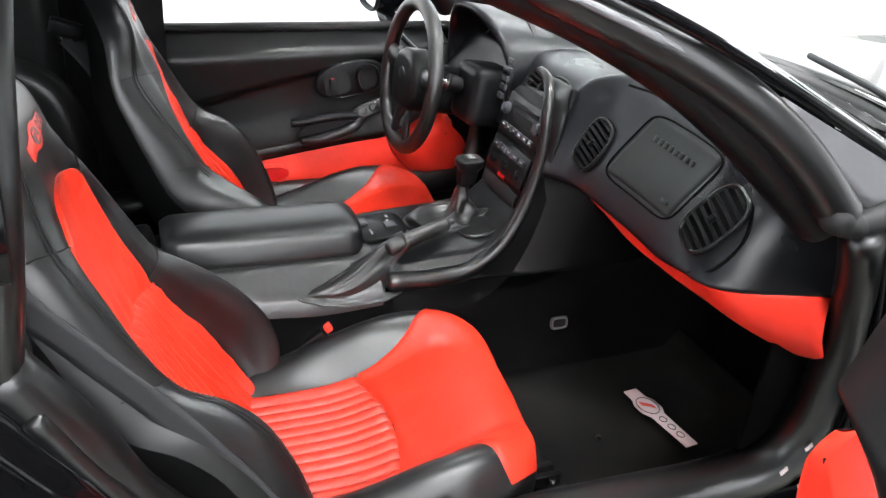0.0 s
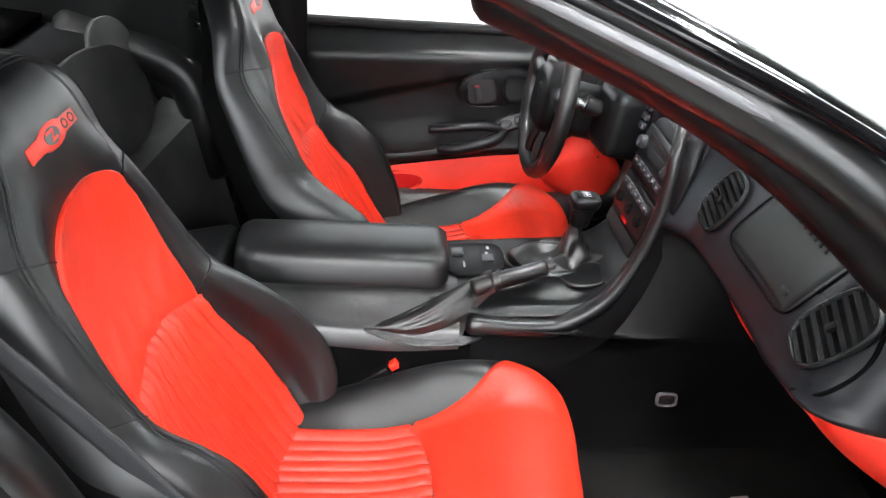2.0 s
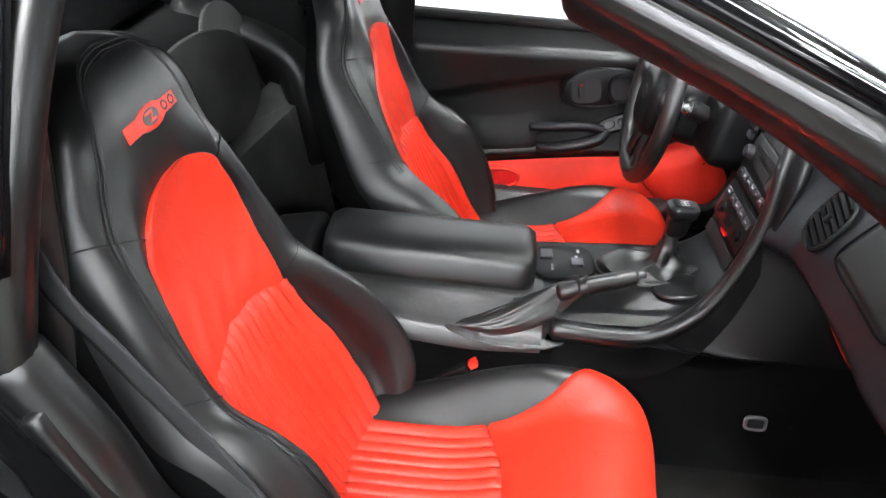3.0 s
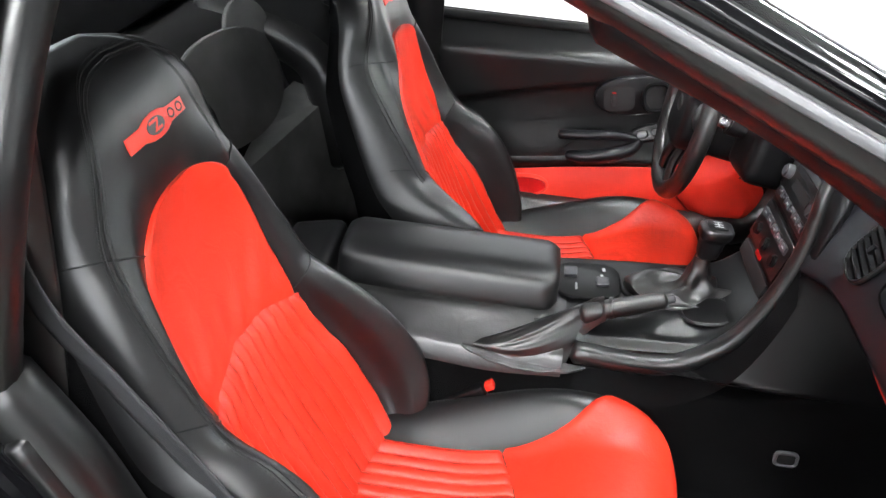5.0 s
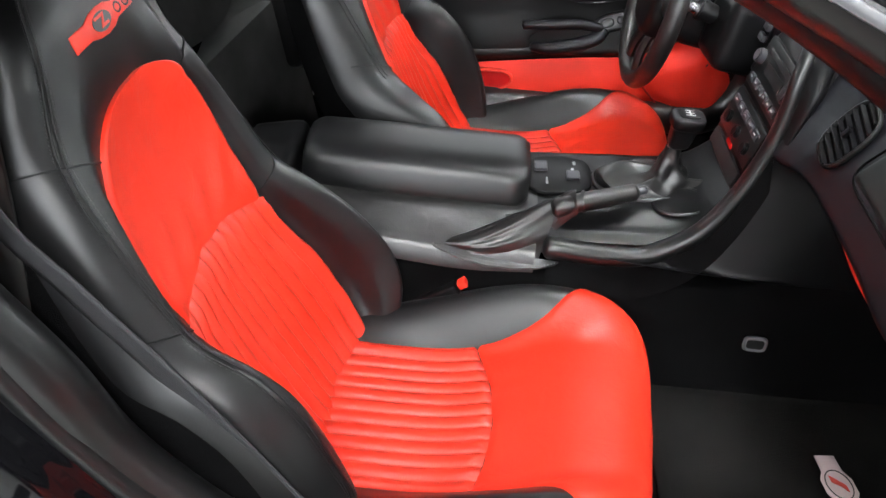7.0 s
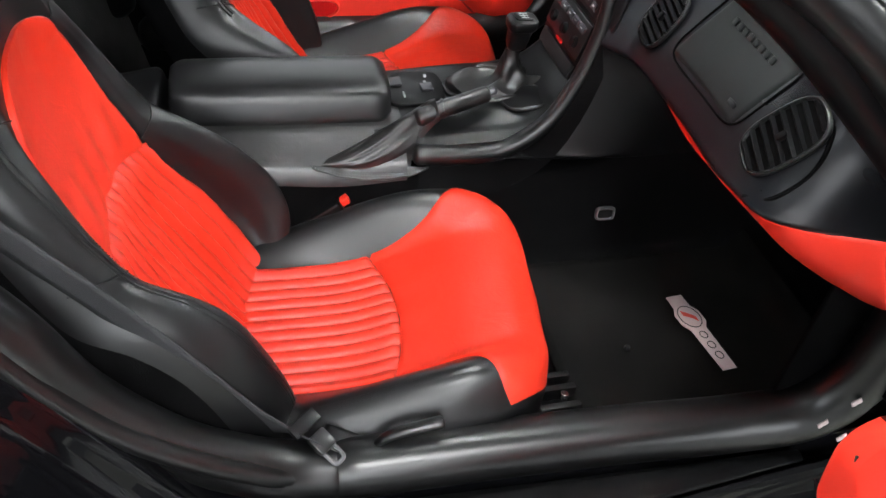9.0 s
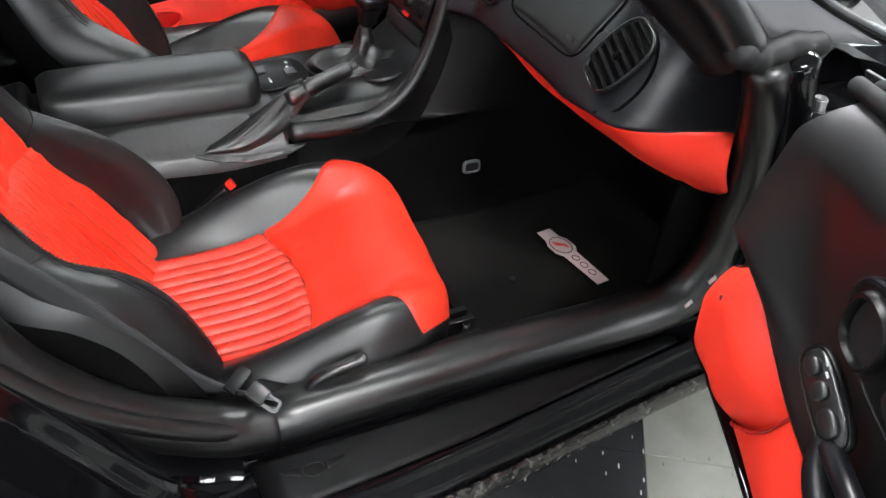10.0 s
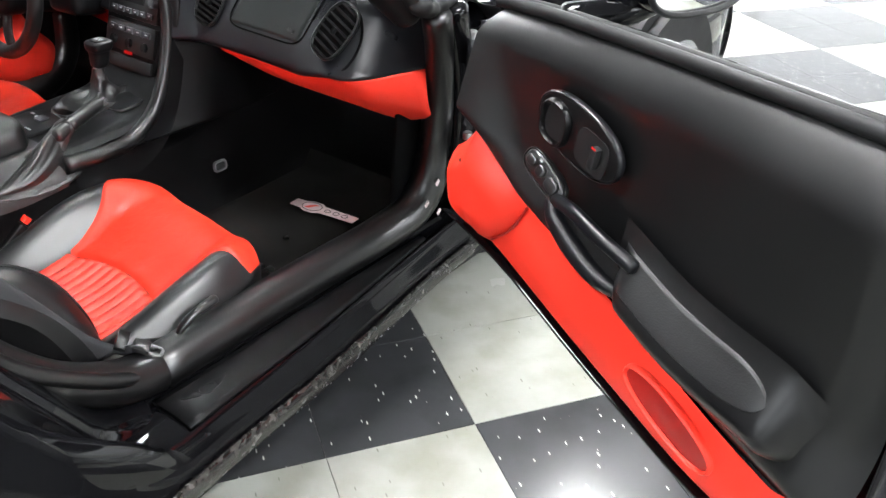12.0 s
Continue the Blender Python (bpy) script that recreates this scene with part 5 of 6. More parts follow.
def instruments():
    """Hood and dials in front of the driver."""
    def hood(u, v):
        t = math.pi * (-0.12 + 1.24 * u)
        w, h = 0.185 - 0.02 * v, 0.135 - 0.03 * v
        return Vector((0.50 + 0.22 * v + 0.03 * math.cos(t) ** 2, 0.36 + w * math.cos(t), 0.68 + h * abs(math.sin(t)) ** 0.8 * (1 if math.sin(t) > 0 else -1)))
    b = sheet("instrument_hood", hood, 40, 14, DASH, dash, "black hood over the instruments", thick=0.012)
    part("instrument_panel", slab(ellipse(0.165, 0.11, 36, 2.4), axes((0.60, 0.36, 0.70), (0, -1, 0), (0.2, 0, 1)), 0.01, 0.003), RUBBER, dash, "dark instrument panel")
    for y, r in ((0.41, 0.045), (0.31, 0.045), (0.485, 0.025), (0.24, 0.025)):
        m = axes((0.585, y, 0.705), (0, -1, 0), (0.2, 0, 1))
        part("dial", ring_bar(ellipse(r, r, 28), m, 0.006, 0.004, 6), BUTTON, dash)
    col = part("steering_column", box((0.20, 0.10, 0.10), pose(0.50, 0.35, 0.62, 0, 10, 0), 0.03, 3), PLASTIC, dash, "black steering column shroud")
    part("ignition_barrel", disc(0.019, 0.016, 0.035, axes((0.435, 0.245, 0.672), (0, 1, 0), (0.3, 0, 1)), 20, 0.003), SATIN, dash, "ignition barrel")
    part("ignition_key", disc(0.009, 0.009, 0.05, axes((0.42, 0.245, 0.674), (0, 1, 0), (0.3, 0, 1)), 14, 0.002), STEEL, dash)
    part("side_pod", box((0.10, 0.11, 0.13), pose(0.50, 0.235, 0.65, 0, 8, 6), 0.025, 3), PLASTIC, dash)
    for z in (0.0, 0.018, 0.036, 0.054, 0.072):
        part("trip_button", box((0.008, 0.03, 0.012), pose(0.515 + z * 0.25, 0.175, 0.665 + z, 0, 10, 0), 0.002), BUTTON, dash)
    tube("column_stalk", [(0.43, 0.44, 0.68), (0.41, 0.50, 0.70), (0.40, 0.545, 0.715)], 0.007, SATIN, dash, n=10, ring=8)
    # lower red panel on the driver's side
    def low(u, v):
        y = 0.12 + 0.52 * v
        return Vector((0.53 + 0.16 * u, y, 0.595 - 0.12 * u * (0.5 + 0.5 * math.sin(math.pi * v))))
    sheet("red_knee_panel", low, 8, 20, REDTRIM, dash, "red knee panel under the steering column", thick=0.006)


instruments()


def steering_wheel():
    c, up, nn = Vector((0.371, 0.36, 0.660)), Vector((0.13, 0, 0.9915)), Vector((-0.9915, 0, 0.13))
    root = thing("steering_wheel", c, "black leather three-spoke steering wheel", "steering wheel")
    m = axes(c, (0, -1, 0), up)
    if m.col[2].xyz.dot(nn) < 0:
        m = m @ Matrix.Diagonal((1, 1, -1, 1))
    part("rim", ring_bar(ellipse(0.161, 0.161, 72), m, 0.034, 0.017, 14), LEATHER_SOFT, root, "black leather wheel rim")
    hub = part("hub", slab(ellipse(0.075, 0.068, 32, 2.8), m @ Matrix.Translation((0, -0.008, -0.035)), 0.055, 0.02, 4), PLASTIC, root, "black airbag hub pad")
    part("hub_emblem", slab(ellipse(0.022, 0.014, 20), m @ Matrix.Translation((0, 0.005, 0.0195)), 0.0015, 0.0006), SATIN, hub)
    w = m.to_3x3()
    def spoke(a, b, r):
        pa, pb = m @ Vector(a), m @ Vector(b)
        mid = (pa + pb) / 2 + m.col[2].xyz.normalized() * 0.006
        tube("spoke", [pa, mid, pb], r, SATIN, root, "satin black spoke", n=14, ring=10, flat=0.5, up=m.col[2].xyz)
    spoke((-0.06, 0.01, -0.01), (-0.156, 0.02, 0.0), 0.024)
    spoke((0.06, 0.01, -0.01), (0.156, 0.02, 0.0), 0.024)
    spoke((-0.02, -0.06, -0.012), (-0.045, -0.151, 0.0), 0.016)
    spoke((0.02, -0.06, -0.012), (0.045, -0.151, 0.0), 0.016)


steering_wheel()

# ---------------------------------------------------------------- centre console
console = thing("center_console", (0.1, 0, 0.3), "black leather-trimmed centre console between the seats", "console")


def centre_console():
    # leather-wrapped body, wider at its foot, from behind the armrest to the switch plate
    def body(u, v):
        x = -0.30 + 0.47 * v
        t = u * 2 - 1
        w0 = 0.155
        s = abs(t)
        y = tab(s, (0, 0.0), (0.5, 0.085), (0.62, 0.098), (0.8, 0.124), (0.95, 0.147), (1.0, 0.152)) * (1 if t > 0 else -1)
        z = tab(s, (0, 0.445), (0.5, 0.444), (0.62, 0.436), (0.8, 0.414), (0.95, 0.397), (1.0, 0.372))
        z += 0.004 * math.sin(23 * x + 3 * t) * smooth01(0.5, 0.7, s)
        return (x, y, z)
    sheet("console_body", body, 40, 30, LEATHER_SOFT, console, "soft black leather console side")

    # armrest lid
    def lid(u, v):
        x = -0.205 + 0.358 * v
        t = 2 * math.pi * u
        e = max(0, abs(v - 0.5) * 2 - 0.86) / 0.14
        w = 0.078 * (1 - 0.18 * e ** 2) * (0.93 + 0.07 * smooth01(0, 0.4, v))
        h = 0.034 * (1 - 0.30 * e ** 2)
        c, s = math.cos(t), math.sin(t)
        y = w * math.copysign(abs(c) ** 0.5, c)
        z = 0.466 + h * math.copysign(abs(s) ** 0.45, s) + 0.004 * (1 - (y / 0.08) ** 2)
        y *= 1 - 0.13 * (z - 0.466) / 0.034
        return (x, y + 0.004, z)
    sheet("armrest_lid", lid, 56, 40, LEATHER, console, "padded black leather armrest lid", wrap=True, caps=True, angle=75)
    part("lid_gap", box((0.35, 0.160, 0.004), (-0.026, 0.004, 0.4315), 0.001), RUBBER, console)
    part("rear_tray", box((0.10, 0.17, 0.07), pose(-0.262, 0.0, 0.435, 0, -12, 0), 0.02, 3), PLASTIC, console, "moulded black tray behind the armrest")

    # front deck that carries the switches, gaiter and ashtray
    def deck(u, v):
        x = 0.12 + 0.36 * v
        t = u * 2 - 1
        w = 0.118 + 0.004 * v
        y = w * t
        z = tab(x, (0.12, 0.440), (0.20, 0.448), (0.30, 0.456), (0.38, 0.462), (0.43, 0.478), (0.48, 0.52))
        z -= 0.020 * smooth01(-0.45, -0.85, t) * smooth01(0.16, 0.22, x) * smooth01(0.45, 0.36, x)
        z -= 0.012 * smooth01(0.85, 1.0, abs(t))
        return (x, y, z)
    sheet("console_deck", deck, 40, 40, PLASTIC, console, "satin black console deck")

    # sweeping rim that rises into the dashboard
    rim = [(0.19, -0.126, 0.408), (0.28, -0.126, 0.404), (0.345, -0.124, 0.412), (0.410, -0.122, 0.458), (0.450, -0.120, 0.530), (0.474, -0.118, 0.610), (0.481, -0.115, 0.670), (0.484, -0.108, 0.716), (0.492, -0.090, 0.748), (0.502, -0.055, 0.766), (0.505, -0.02, 0.770)]
    tube("console_rim", rim, lambda k: 0.018 - 0.010 * k, SATIN, console, "smooth black rim sweeping up into the dashboard", n=60, ring=14)
    ps = spline(rim, 40)

    def flank(u, v):
        """From the rim back under the dashboard, and higher up into its face."""
        p = ps[int(round(v * 39))]
        low = Vector((0.95, -0.165, min(p.z + 0.02, 0.62)))
        k = tab(p.z, (0.58, 0.90), (0.602, 0.88), (0.685, 0.73), (0.745, 0.62), (0.78, 0.55))
        high = dash_point(-0.140 + 0.02 * smooth01(0.70, 0.76, p.z), k) + Vector((0.006, 0, 0))
        w = smooth01(0.555, 0.625, p.z)
        q = low + (high - low) * w
        r = p + (q - p) * u
        r.y -= (0.026 - 0.012 * w) * math.sin(math.pi * min(1, u * 1.4)) ** 0.8
        r.x += 0.004 * w * math.sin(math.pi * u)
        return r
    sheet("console_flank", flank, 20, 40, PLASTIC, console, "grained black console flank")

    def skirt(u, v):
        p = ps[int(round(v * 20))]
        return (p.x, -0.128 - 0.034 * u, p.z - 0.004 - 0.05 * u)
    sheet("console_skirt", skirt, 8, 21, CARPET, console)

    # switch plate behind the gear lever
    plate = part("switch_plate", slab(ellipse(0.055, 0.058, 32, 3.2), axes((0.205, 0.020, 0.449), (1, 0, 0.08), (0, 1, 0)), 0.006, 0.003), PLASTIC, console, "black switch plate with white symbols")
    for x, y, w, h in ((0.185, -0.012, 0.008, 0.003), (0.185, -0.007, 0.014, 0.0025), (0.185, -0.003, 0.014, 0.0025), (0.228, 0.030, 0.010, 0.004), (0.232, 0.052, 0.010, 0.004)):
        part("symbol", box((h * 1.2, w, 0.0008), pose(x, y, 0.4565 + (x - 0.2) * 0.08, 0, -4.5, 0), 0), MARK, plate)
    part("rocker_switch", box((0.022, 0.030, 0.006), pose(0.176, 0.040, 0.455, 0, -4.5, 0), 0.003), BUTTON, plate)
    part("rocker_switch", box((0.022, 0.026, 0.006), pose(0.228, 0.012, 0.459, 0, -4.5, 0), 0.003), BUTTON, plate)

    # ashtray lid
    part("ashtray_lid", slab(ellipse(0.040, 0.034, 28, 2.4), axes((0.392, -0.046, 0.463), (1, 0, 0.15), (0, 1, 0.06)), 0.005, 0.002), PLASTIC, console, "oval black ashtray lid")
    part("lid_rim", ring_bar(ellipse(0.042, 0.036, 36, 2.4), axes((0.392, -0.046, 0.465), (1, 0, 0.15), (0, 1, 0.06)), 0.005, 0.003, 8), SATIN, console)

    # radio and heater stack, leaning back
    m = axes((0.492, 0.020, 0.605), (0, -1, 0), (0.30, 0, 1))
    if m.col[2].xyz.x > 0:
        m = m @ Matrix.Diagonal((1, 1, -1, 1))
    stack = part("control_panel", slab(ellipse(0.100, 0.115, 40, 5), m @ Matrix.Translation((0, 0, -0.02)), 0.022, 0.006), PLASTIC, console, "black radio and heater control stack")
    part("radio", box((0.172, 0.082, 0.010), m @ Matrix.Translation((0, 0.050, 0.004)), 0.003), SATIN, stack, "black car radio")
    part("radio_slot", box((0.120, 0.010, 0.002), m @ Matrix.Translation((0, 0.074, 0.010)), 0.0006), RUBBER, stack)
    part("radio_display", box((0.080, 0.018, 0.001), m @ Matrix.Translation((0, 0.052, 0.0095)), 0), LENS if False else RUBBER, stack)
    for i in range(6):
        part("radio_button", box((0.020, 0.012, 0.005), m @ Matrix.Translation((-0.062 + 0.025 * i, 0.024, 0.010)), 0.002), BUTTON, stack)
        part("button_mark", box((0.007, 0.0025, 0.0005), m @ Matrix.Translation((-0.062 + 0.025 * i, 0.025, 0.0128)), 0), MARK, stack)
    for s in (-1, 1):
        part("radio_knob", disc(0.013, 0.011, 0.014, m @ Matrix.Translation((s * 0.074, 0.056, 0.014)), 20, 0.002), BUTTON, stack)
    part("heater_panel", box((0.172, 0.066, 0.010), m @ Matrix.Translation((0, -0.034, 0.004)), 0.003), SATIN, stack, "heater control panel")
    for i in range(5):
        part("heater_button", box((0.026, 0.013, 0.006), m @ Matrix.Translation((-0.060 + 0.030 * i, -0.018, 0.010)), 0.002), BUTTON, stack)
        part("button_mark", box((0.009, 0.002, 0.0005), m @ Matrix.Translation((-0.060 + 0.030 * i, -0.017, 0.0132)), 0), MARK, stack)
    for s in (-1, 0, 1):
        part("heater_knob", disc(0.011, 0.010, 0.010, m @ Matrix.Translation((s * 0.055, -0.046, 0.011)), 20, 0.002), PLASTIC, stack)
    part("warning_display", box((0.03, 0.008, 0.001), m @ Matrix.Translation((0.0, -0.068, 0.0095)), 0), LENS, stack, "small dark red display")
    part("lower_tray", box((0.16, 0.026, 0.010), m @ Matrix.Translation((0, -0.090, 0.003)), 0.003), RUBBER, stack)


centre_console()


def gear_lever():
    root = thing("gear_lever", (0.345, 0.012, 0.456), "black leather gear lever with a pleated gaiter", "gear lever")

    def boot(u, v):
        t = 2 * math.pi * u
        fold = 1 + 0.12 * math.sin(5 * t + 9 * v) * math.sin(math.pi * v) + 0.10 * math.sin(3 * t - 16 * v) * math.sin(math.pi * v)
        a, b = tab(v, (0, 0.080), (0.2, 0.077), (0.36, 0.056), (0.52, 0.031), (0.75, 0.017), (1, 0.012)), tab(v, (0, 0.052), (0.2, 0.051), (0.36, 0.040), (0.52, 0.026), (0.75, 0.016), (1, 0.012))
        c = Vector((0.345 + 0.030 * smooth01(0.05, 0.55, v), 0.012 - 0.004 * v, tab(v, (0, 0.456), (0.2, 0.470), (0.36, 0.474), (0.52, 0.480), (0.75, 0.508), (1, 0.534))))
        return c + Vector((a * fold * math.cos(t), b * fold * math.sin(t), 0.008 * math.sin(4 * t + 9 * v + math.sin(3 * t)) * math.sin(math.pi * min(1, 1.4 * v))))
    sheet("gaiter", boot, 96, 34, LEATHER_SOFT, root, "creased black leather gaiter", wrap=True)
    part("gaiter_ring", ring_bar(ellipse(0.083, 0.055, 44, 2.2), axes((0.345, 0.012, 0.459), (1, 0, 0.06), (0, 1, 0)), 0.009, 0.005, 8), SATIN, root)
    tube("lever_shaft", [(0.372, 0.009, 0.52), (0.378, 0.006, 0.56)], 0.009, STEEL, root, n=6, ring=10)

    def knob(u, v):
        t = 2 * math.pi * u
        r = tab(v, (0, 0.011), (0.08, 0.0155), (0.35, 0.018), (0.6, 0.020), (0.70, 0.0245), (0.92, 0.0255), (0.98, 0.022), (1.0, 0.015))
        c, s = math.cos(t), math.sin(t)
        return (0.379 + 0.006 * v + r * math.copysign(abs(c) ** 0.55, c), 0.006 - 0.004 * v + r * math.copysign(abs(s) ** 0.55, s), 0.534 + 0.060 * v)
    k = sheet("gear_knob", knob, 40, 26, PLASTIC, root, "boxy black gear knob", wrap=True, caps=True)
    part("knob_cap", slab(ellipse(0.0165, 0.016, 24, 4), pose(0.385, 0.002, 0.5925), 0.003, 0.001), PLASTIC, k, "shift pattern cap")
    for dy in (-0.008, 0.0, 0.008):
        part("shift_mark", box((0.014, 0.0018, 0.0004), (0.385, 0.002 + dy, 0.5958), 0), MARK, k)
    part("shift_mark", box((0.0018, 0.0175, 0.0004), (0.385, 0.002, 0.5958), 0), MARK, k)


gear_lever()


def handbrake():
    root = thing("handbrake", (0.15, -0.12, 0.42), "black handbrake lever with a loose leather gaiter", "handbrake")
    tube("grip", [(0.195, -0.098, 0.462), (0.235, -0.091, 0.474), (0.28, -0.082, 0.484), (0.312, -0.075, 0.491)], lambda k: 0.0155 - 0.002 * k, LEATHER_SOFT, root, "leather-wrapped handbrake grip", n=24, ring=14)
    tube("release_button", [(0.315, -0.0745, 0.492), (0.328, -0.0715, 0.495)], 0.007, BUTTON, root, n=6, ring=10)

    def ridge(v):
        return Vector((0.030 + 0.172 * v, -0.139 + 0.052 * v, 0.406 + 0.072 * v ** 1.15))

    def foot(v):
        return Vector((0.030 + 0.146 * v, -0.140 - 0.008 * math.sin(math.pi * min(1, v * 0.95)) + 0.004 * v, 0.404 - 0.019 * v))

    def inner(v):
        return Vector((0.040 + 0.175 * v, -0.128 + 0.078 * v, 0.409 + 0.040 * v))

    def section(u, v):
        """Outer foot, ridge and inner foot of the leather at v, with folds that fan out from its low front corner."""
        a, b, c = foot(v), ridge(v), inner(v)
        if u < 0.62:
            k = u / 0.62
            p = a + (b - a) * k
            p += Vector((0, -0.010, 0.004)) * math.sin(math.pi * k) * math.sin(math.pi * min(1, v * 0.9))
            w = k + 0.55 * (1 - v)
            fan = math.sin(12 * w + 2.0 * v) * 0.0022 + math.sin(29 * w - 5 * v) * 0.0007
            p += Vector((0.002, -0.8, 0.5)) * fan * smooth01(0.12, 0.5, v) * smooth01(0, 0.12, k)
        else:
            k = (u - 0.62) / 0.38
            p = b + (c - b) * k + Vector((0, 0.004, 0.006)) * math.sin(math.pi * k) * v
        return p
    sheet("gaiter", section, 44, 44, LEATHER_SOFT, root, "loose creased leather gaiter", angle=80)

    def throat(u, v):
        """From the gaiter's open end, pleated, in to the grip."""
        p = section(u, 1.0)
        t = math.pi * (1.18 - 1.36 * u)
        g = Vector((0.226, -0.0915, 0.472)) + Vector((-0.004, 0.9848, 0.10)) * (-0.019 * math.cos(t)) * -1 + Vector((-0.25, 0.0, 0.968)) * 0.019 * math.sin(t)
        k = v
        q = p + (g - p) * k
        pleat = math.sin(19 * u + 3 * v) * 0.0060 + math.sin(43 * u - 6 * v) * 0.0028
        sag = math.sin(math.pi * k)
        return q + Vector((-0.016, 0.012, -0.006)) * sag * (1 - u) + Vector((0.8, -0.2, 0.4)) * pleat * sag
    sheet("gaiter_throat", throat, 60, 22, LEATHER_SOFT, root, "crumpled leather where the lever leaves the gaiter", angle=80)

    def flap(u, v):
        bow = math.sin(math.pi * v) ** 0.7
        return Vector((0.012 + 0.196 * v, -0.138 - 0.018 * u * bow - 0.003 * u, 0.402 - 0.013 * bow * u - 0.012 * v + 0.0010 * math.sin(31 * v + 4 * u) * u))
    sheet("gaiter_skirt", flap, 14, 40, LEATHER_SOFT, root, "stitched leather gaiter skirt", thick=0.003)
    for k in (0.72, 0.92):
        stitches("seam_stitching", [flap(k, j / 12) + Vector((0, -0.001, 0.0022)) for j in range(13)], GREYPANEL, root, 40, 0.0034, 0.0007)
    part("grip_collar", disc(0.0175, 0.0168, 0.006, axes((0.236, -0.0905, 0.4745), (0.2, 1, 0), (-0.28, 0.05, 1)), 24, 0.001), LEATHER_SOFT, root)


handbrake()


# ---------------------------------------------------------------- mat, buckle, belt and small fittings
def floor_mat():
    def f(u, v):
        x = 0.37 + 0.46 * v
        y = -0.575 + 0.385 * u + 0.02 * v
        return (x, y, 0.200 + 0.004 * math.sin(9 * x) + 0.05 * smooth01(0.78, 0.86, x))
    root = thing("floor_mat", (0.6, -0.38, 0.2), "black carpet floor mat with a sewn silver badge", "floor mat")
    sheet("mat_carpet", f, 24, 24, MAT, root, "black cut-pile carpet mat", thick=0.008)
    a, b = Vector((0.628, -0.314, 0.2115)), Vector((0.650, -0.490, 0.2115))
    m = axes((a + b) / 2, b - a, (1, 0, 0))
    if m.col[2].z < 0:
        m = m @ Matrix.Diagonal((1, 1, -1, 1))
    out = [(-0.089, -0.015), (-0.06, -0.016), (-0.045, -0.024), (-0.02, -0.024), (-0.005, -0.015), (0.089, -0.013), (0.089, 0.013), (-0.005, 0.015), (-0.02, 0.024), (-0.045, 0.024), (-0.06, 0.016), (-0.089, 0.015)]
    badge = part("mat_badge", slab(out, m, 0.002, 0.0006), SILVERTHREAD, root, "silver sewn badge with red and grey marks")
    part("badge_oval", ring_bar(ellipse(0.026, 0.019, 24), m @ Matrix.Translation((-0.035, 0, 0.002)), 0.0018, 0.001, 6), STITCH, badge)
    part("badge_mark", slab([(-0.016, -0.010), (-0.004, -0.010), (0.004, 0.002), (0.014, 0.010), (0.002, 0.010), (-0.008, 0.000)], m @ Matrix.Translation((-0.035, 0, 0.002)), 0.001, 0), REDTHREAD, badge)
    for dx in (0.010, 0.034, 0.058):
        part("badge_mark", ring_bar(ellipse(0.008, 0.0065, 16), m @ Matrix.Translation((dx, 0, 0.002)), 0.0018, 0.001, 6), STITCH, badge)
    part("mat_stud", disc(0.006, 0.005, 0.006, (0.50, -0.42, 0.2085), 14, 0.001), SATIN, root, "round mat stud")


floor_mat()


def buckle():
    root = thing("belt_buckle", (0.06, -0.146, 0.25), "black seat belt buckle with a red release button", "seat belt buckle")
    m = axes((0.040, -0.152, 0.325), (0, 1, 0.05), (0.80, 0, 0.55))
    part("buckle_body", box((0.034, 0.105, 0.022), m @ Matrix.Translation((0, -0.030, 0)), 0.005, 3), PLASTIC, root)
    part("release_button", box((0.026, 0.014, 0.012), m @ Matrix.Translation((0, 0.032, -0.003)), 0.002), REDTRIM, root, "red release button")
    tube("buckle_stalk", [(-0.04, -0.152, 0.272), (-0.06, -0.150, 0.240), (-0.07, -0.15, 0.205)], 0.014, PLASTIC, root, n=8, ring=8)


buckle()


def strap(name, root, points, width, across, label="", thick=0.0018, n=40):
    ps = spline(points, n)
    a = [Vector(w).normalized() for w in across]

    def f(u, v):
        i = v * (len(a) - 1)
        j = min(int(i), len(a) - 2)
        w = (a[j] * (1 - (i - j)) + a[j + 1] * (i - j)).normalized()
        return ps[int(round(v * (n - 1)))] + w * width * (u - 0.5)
    return sheet(name, f, 5, n, BELT, root, label, thick=thick)


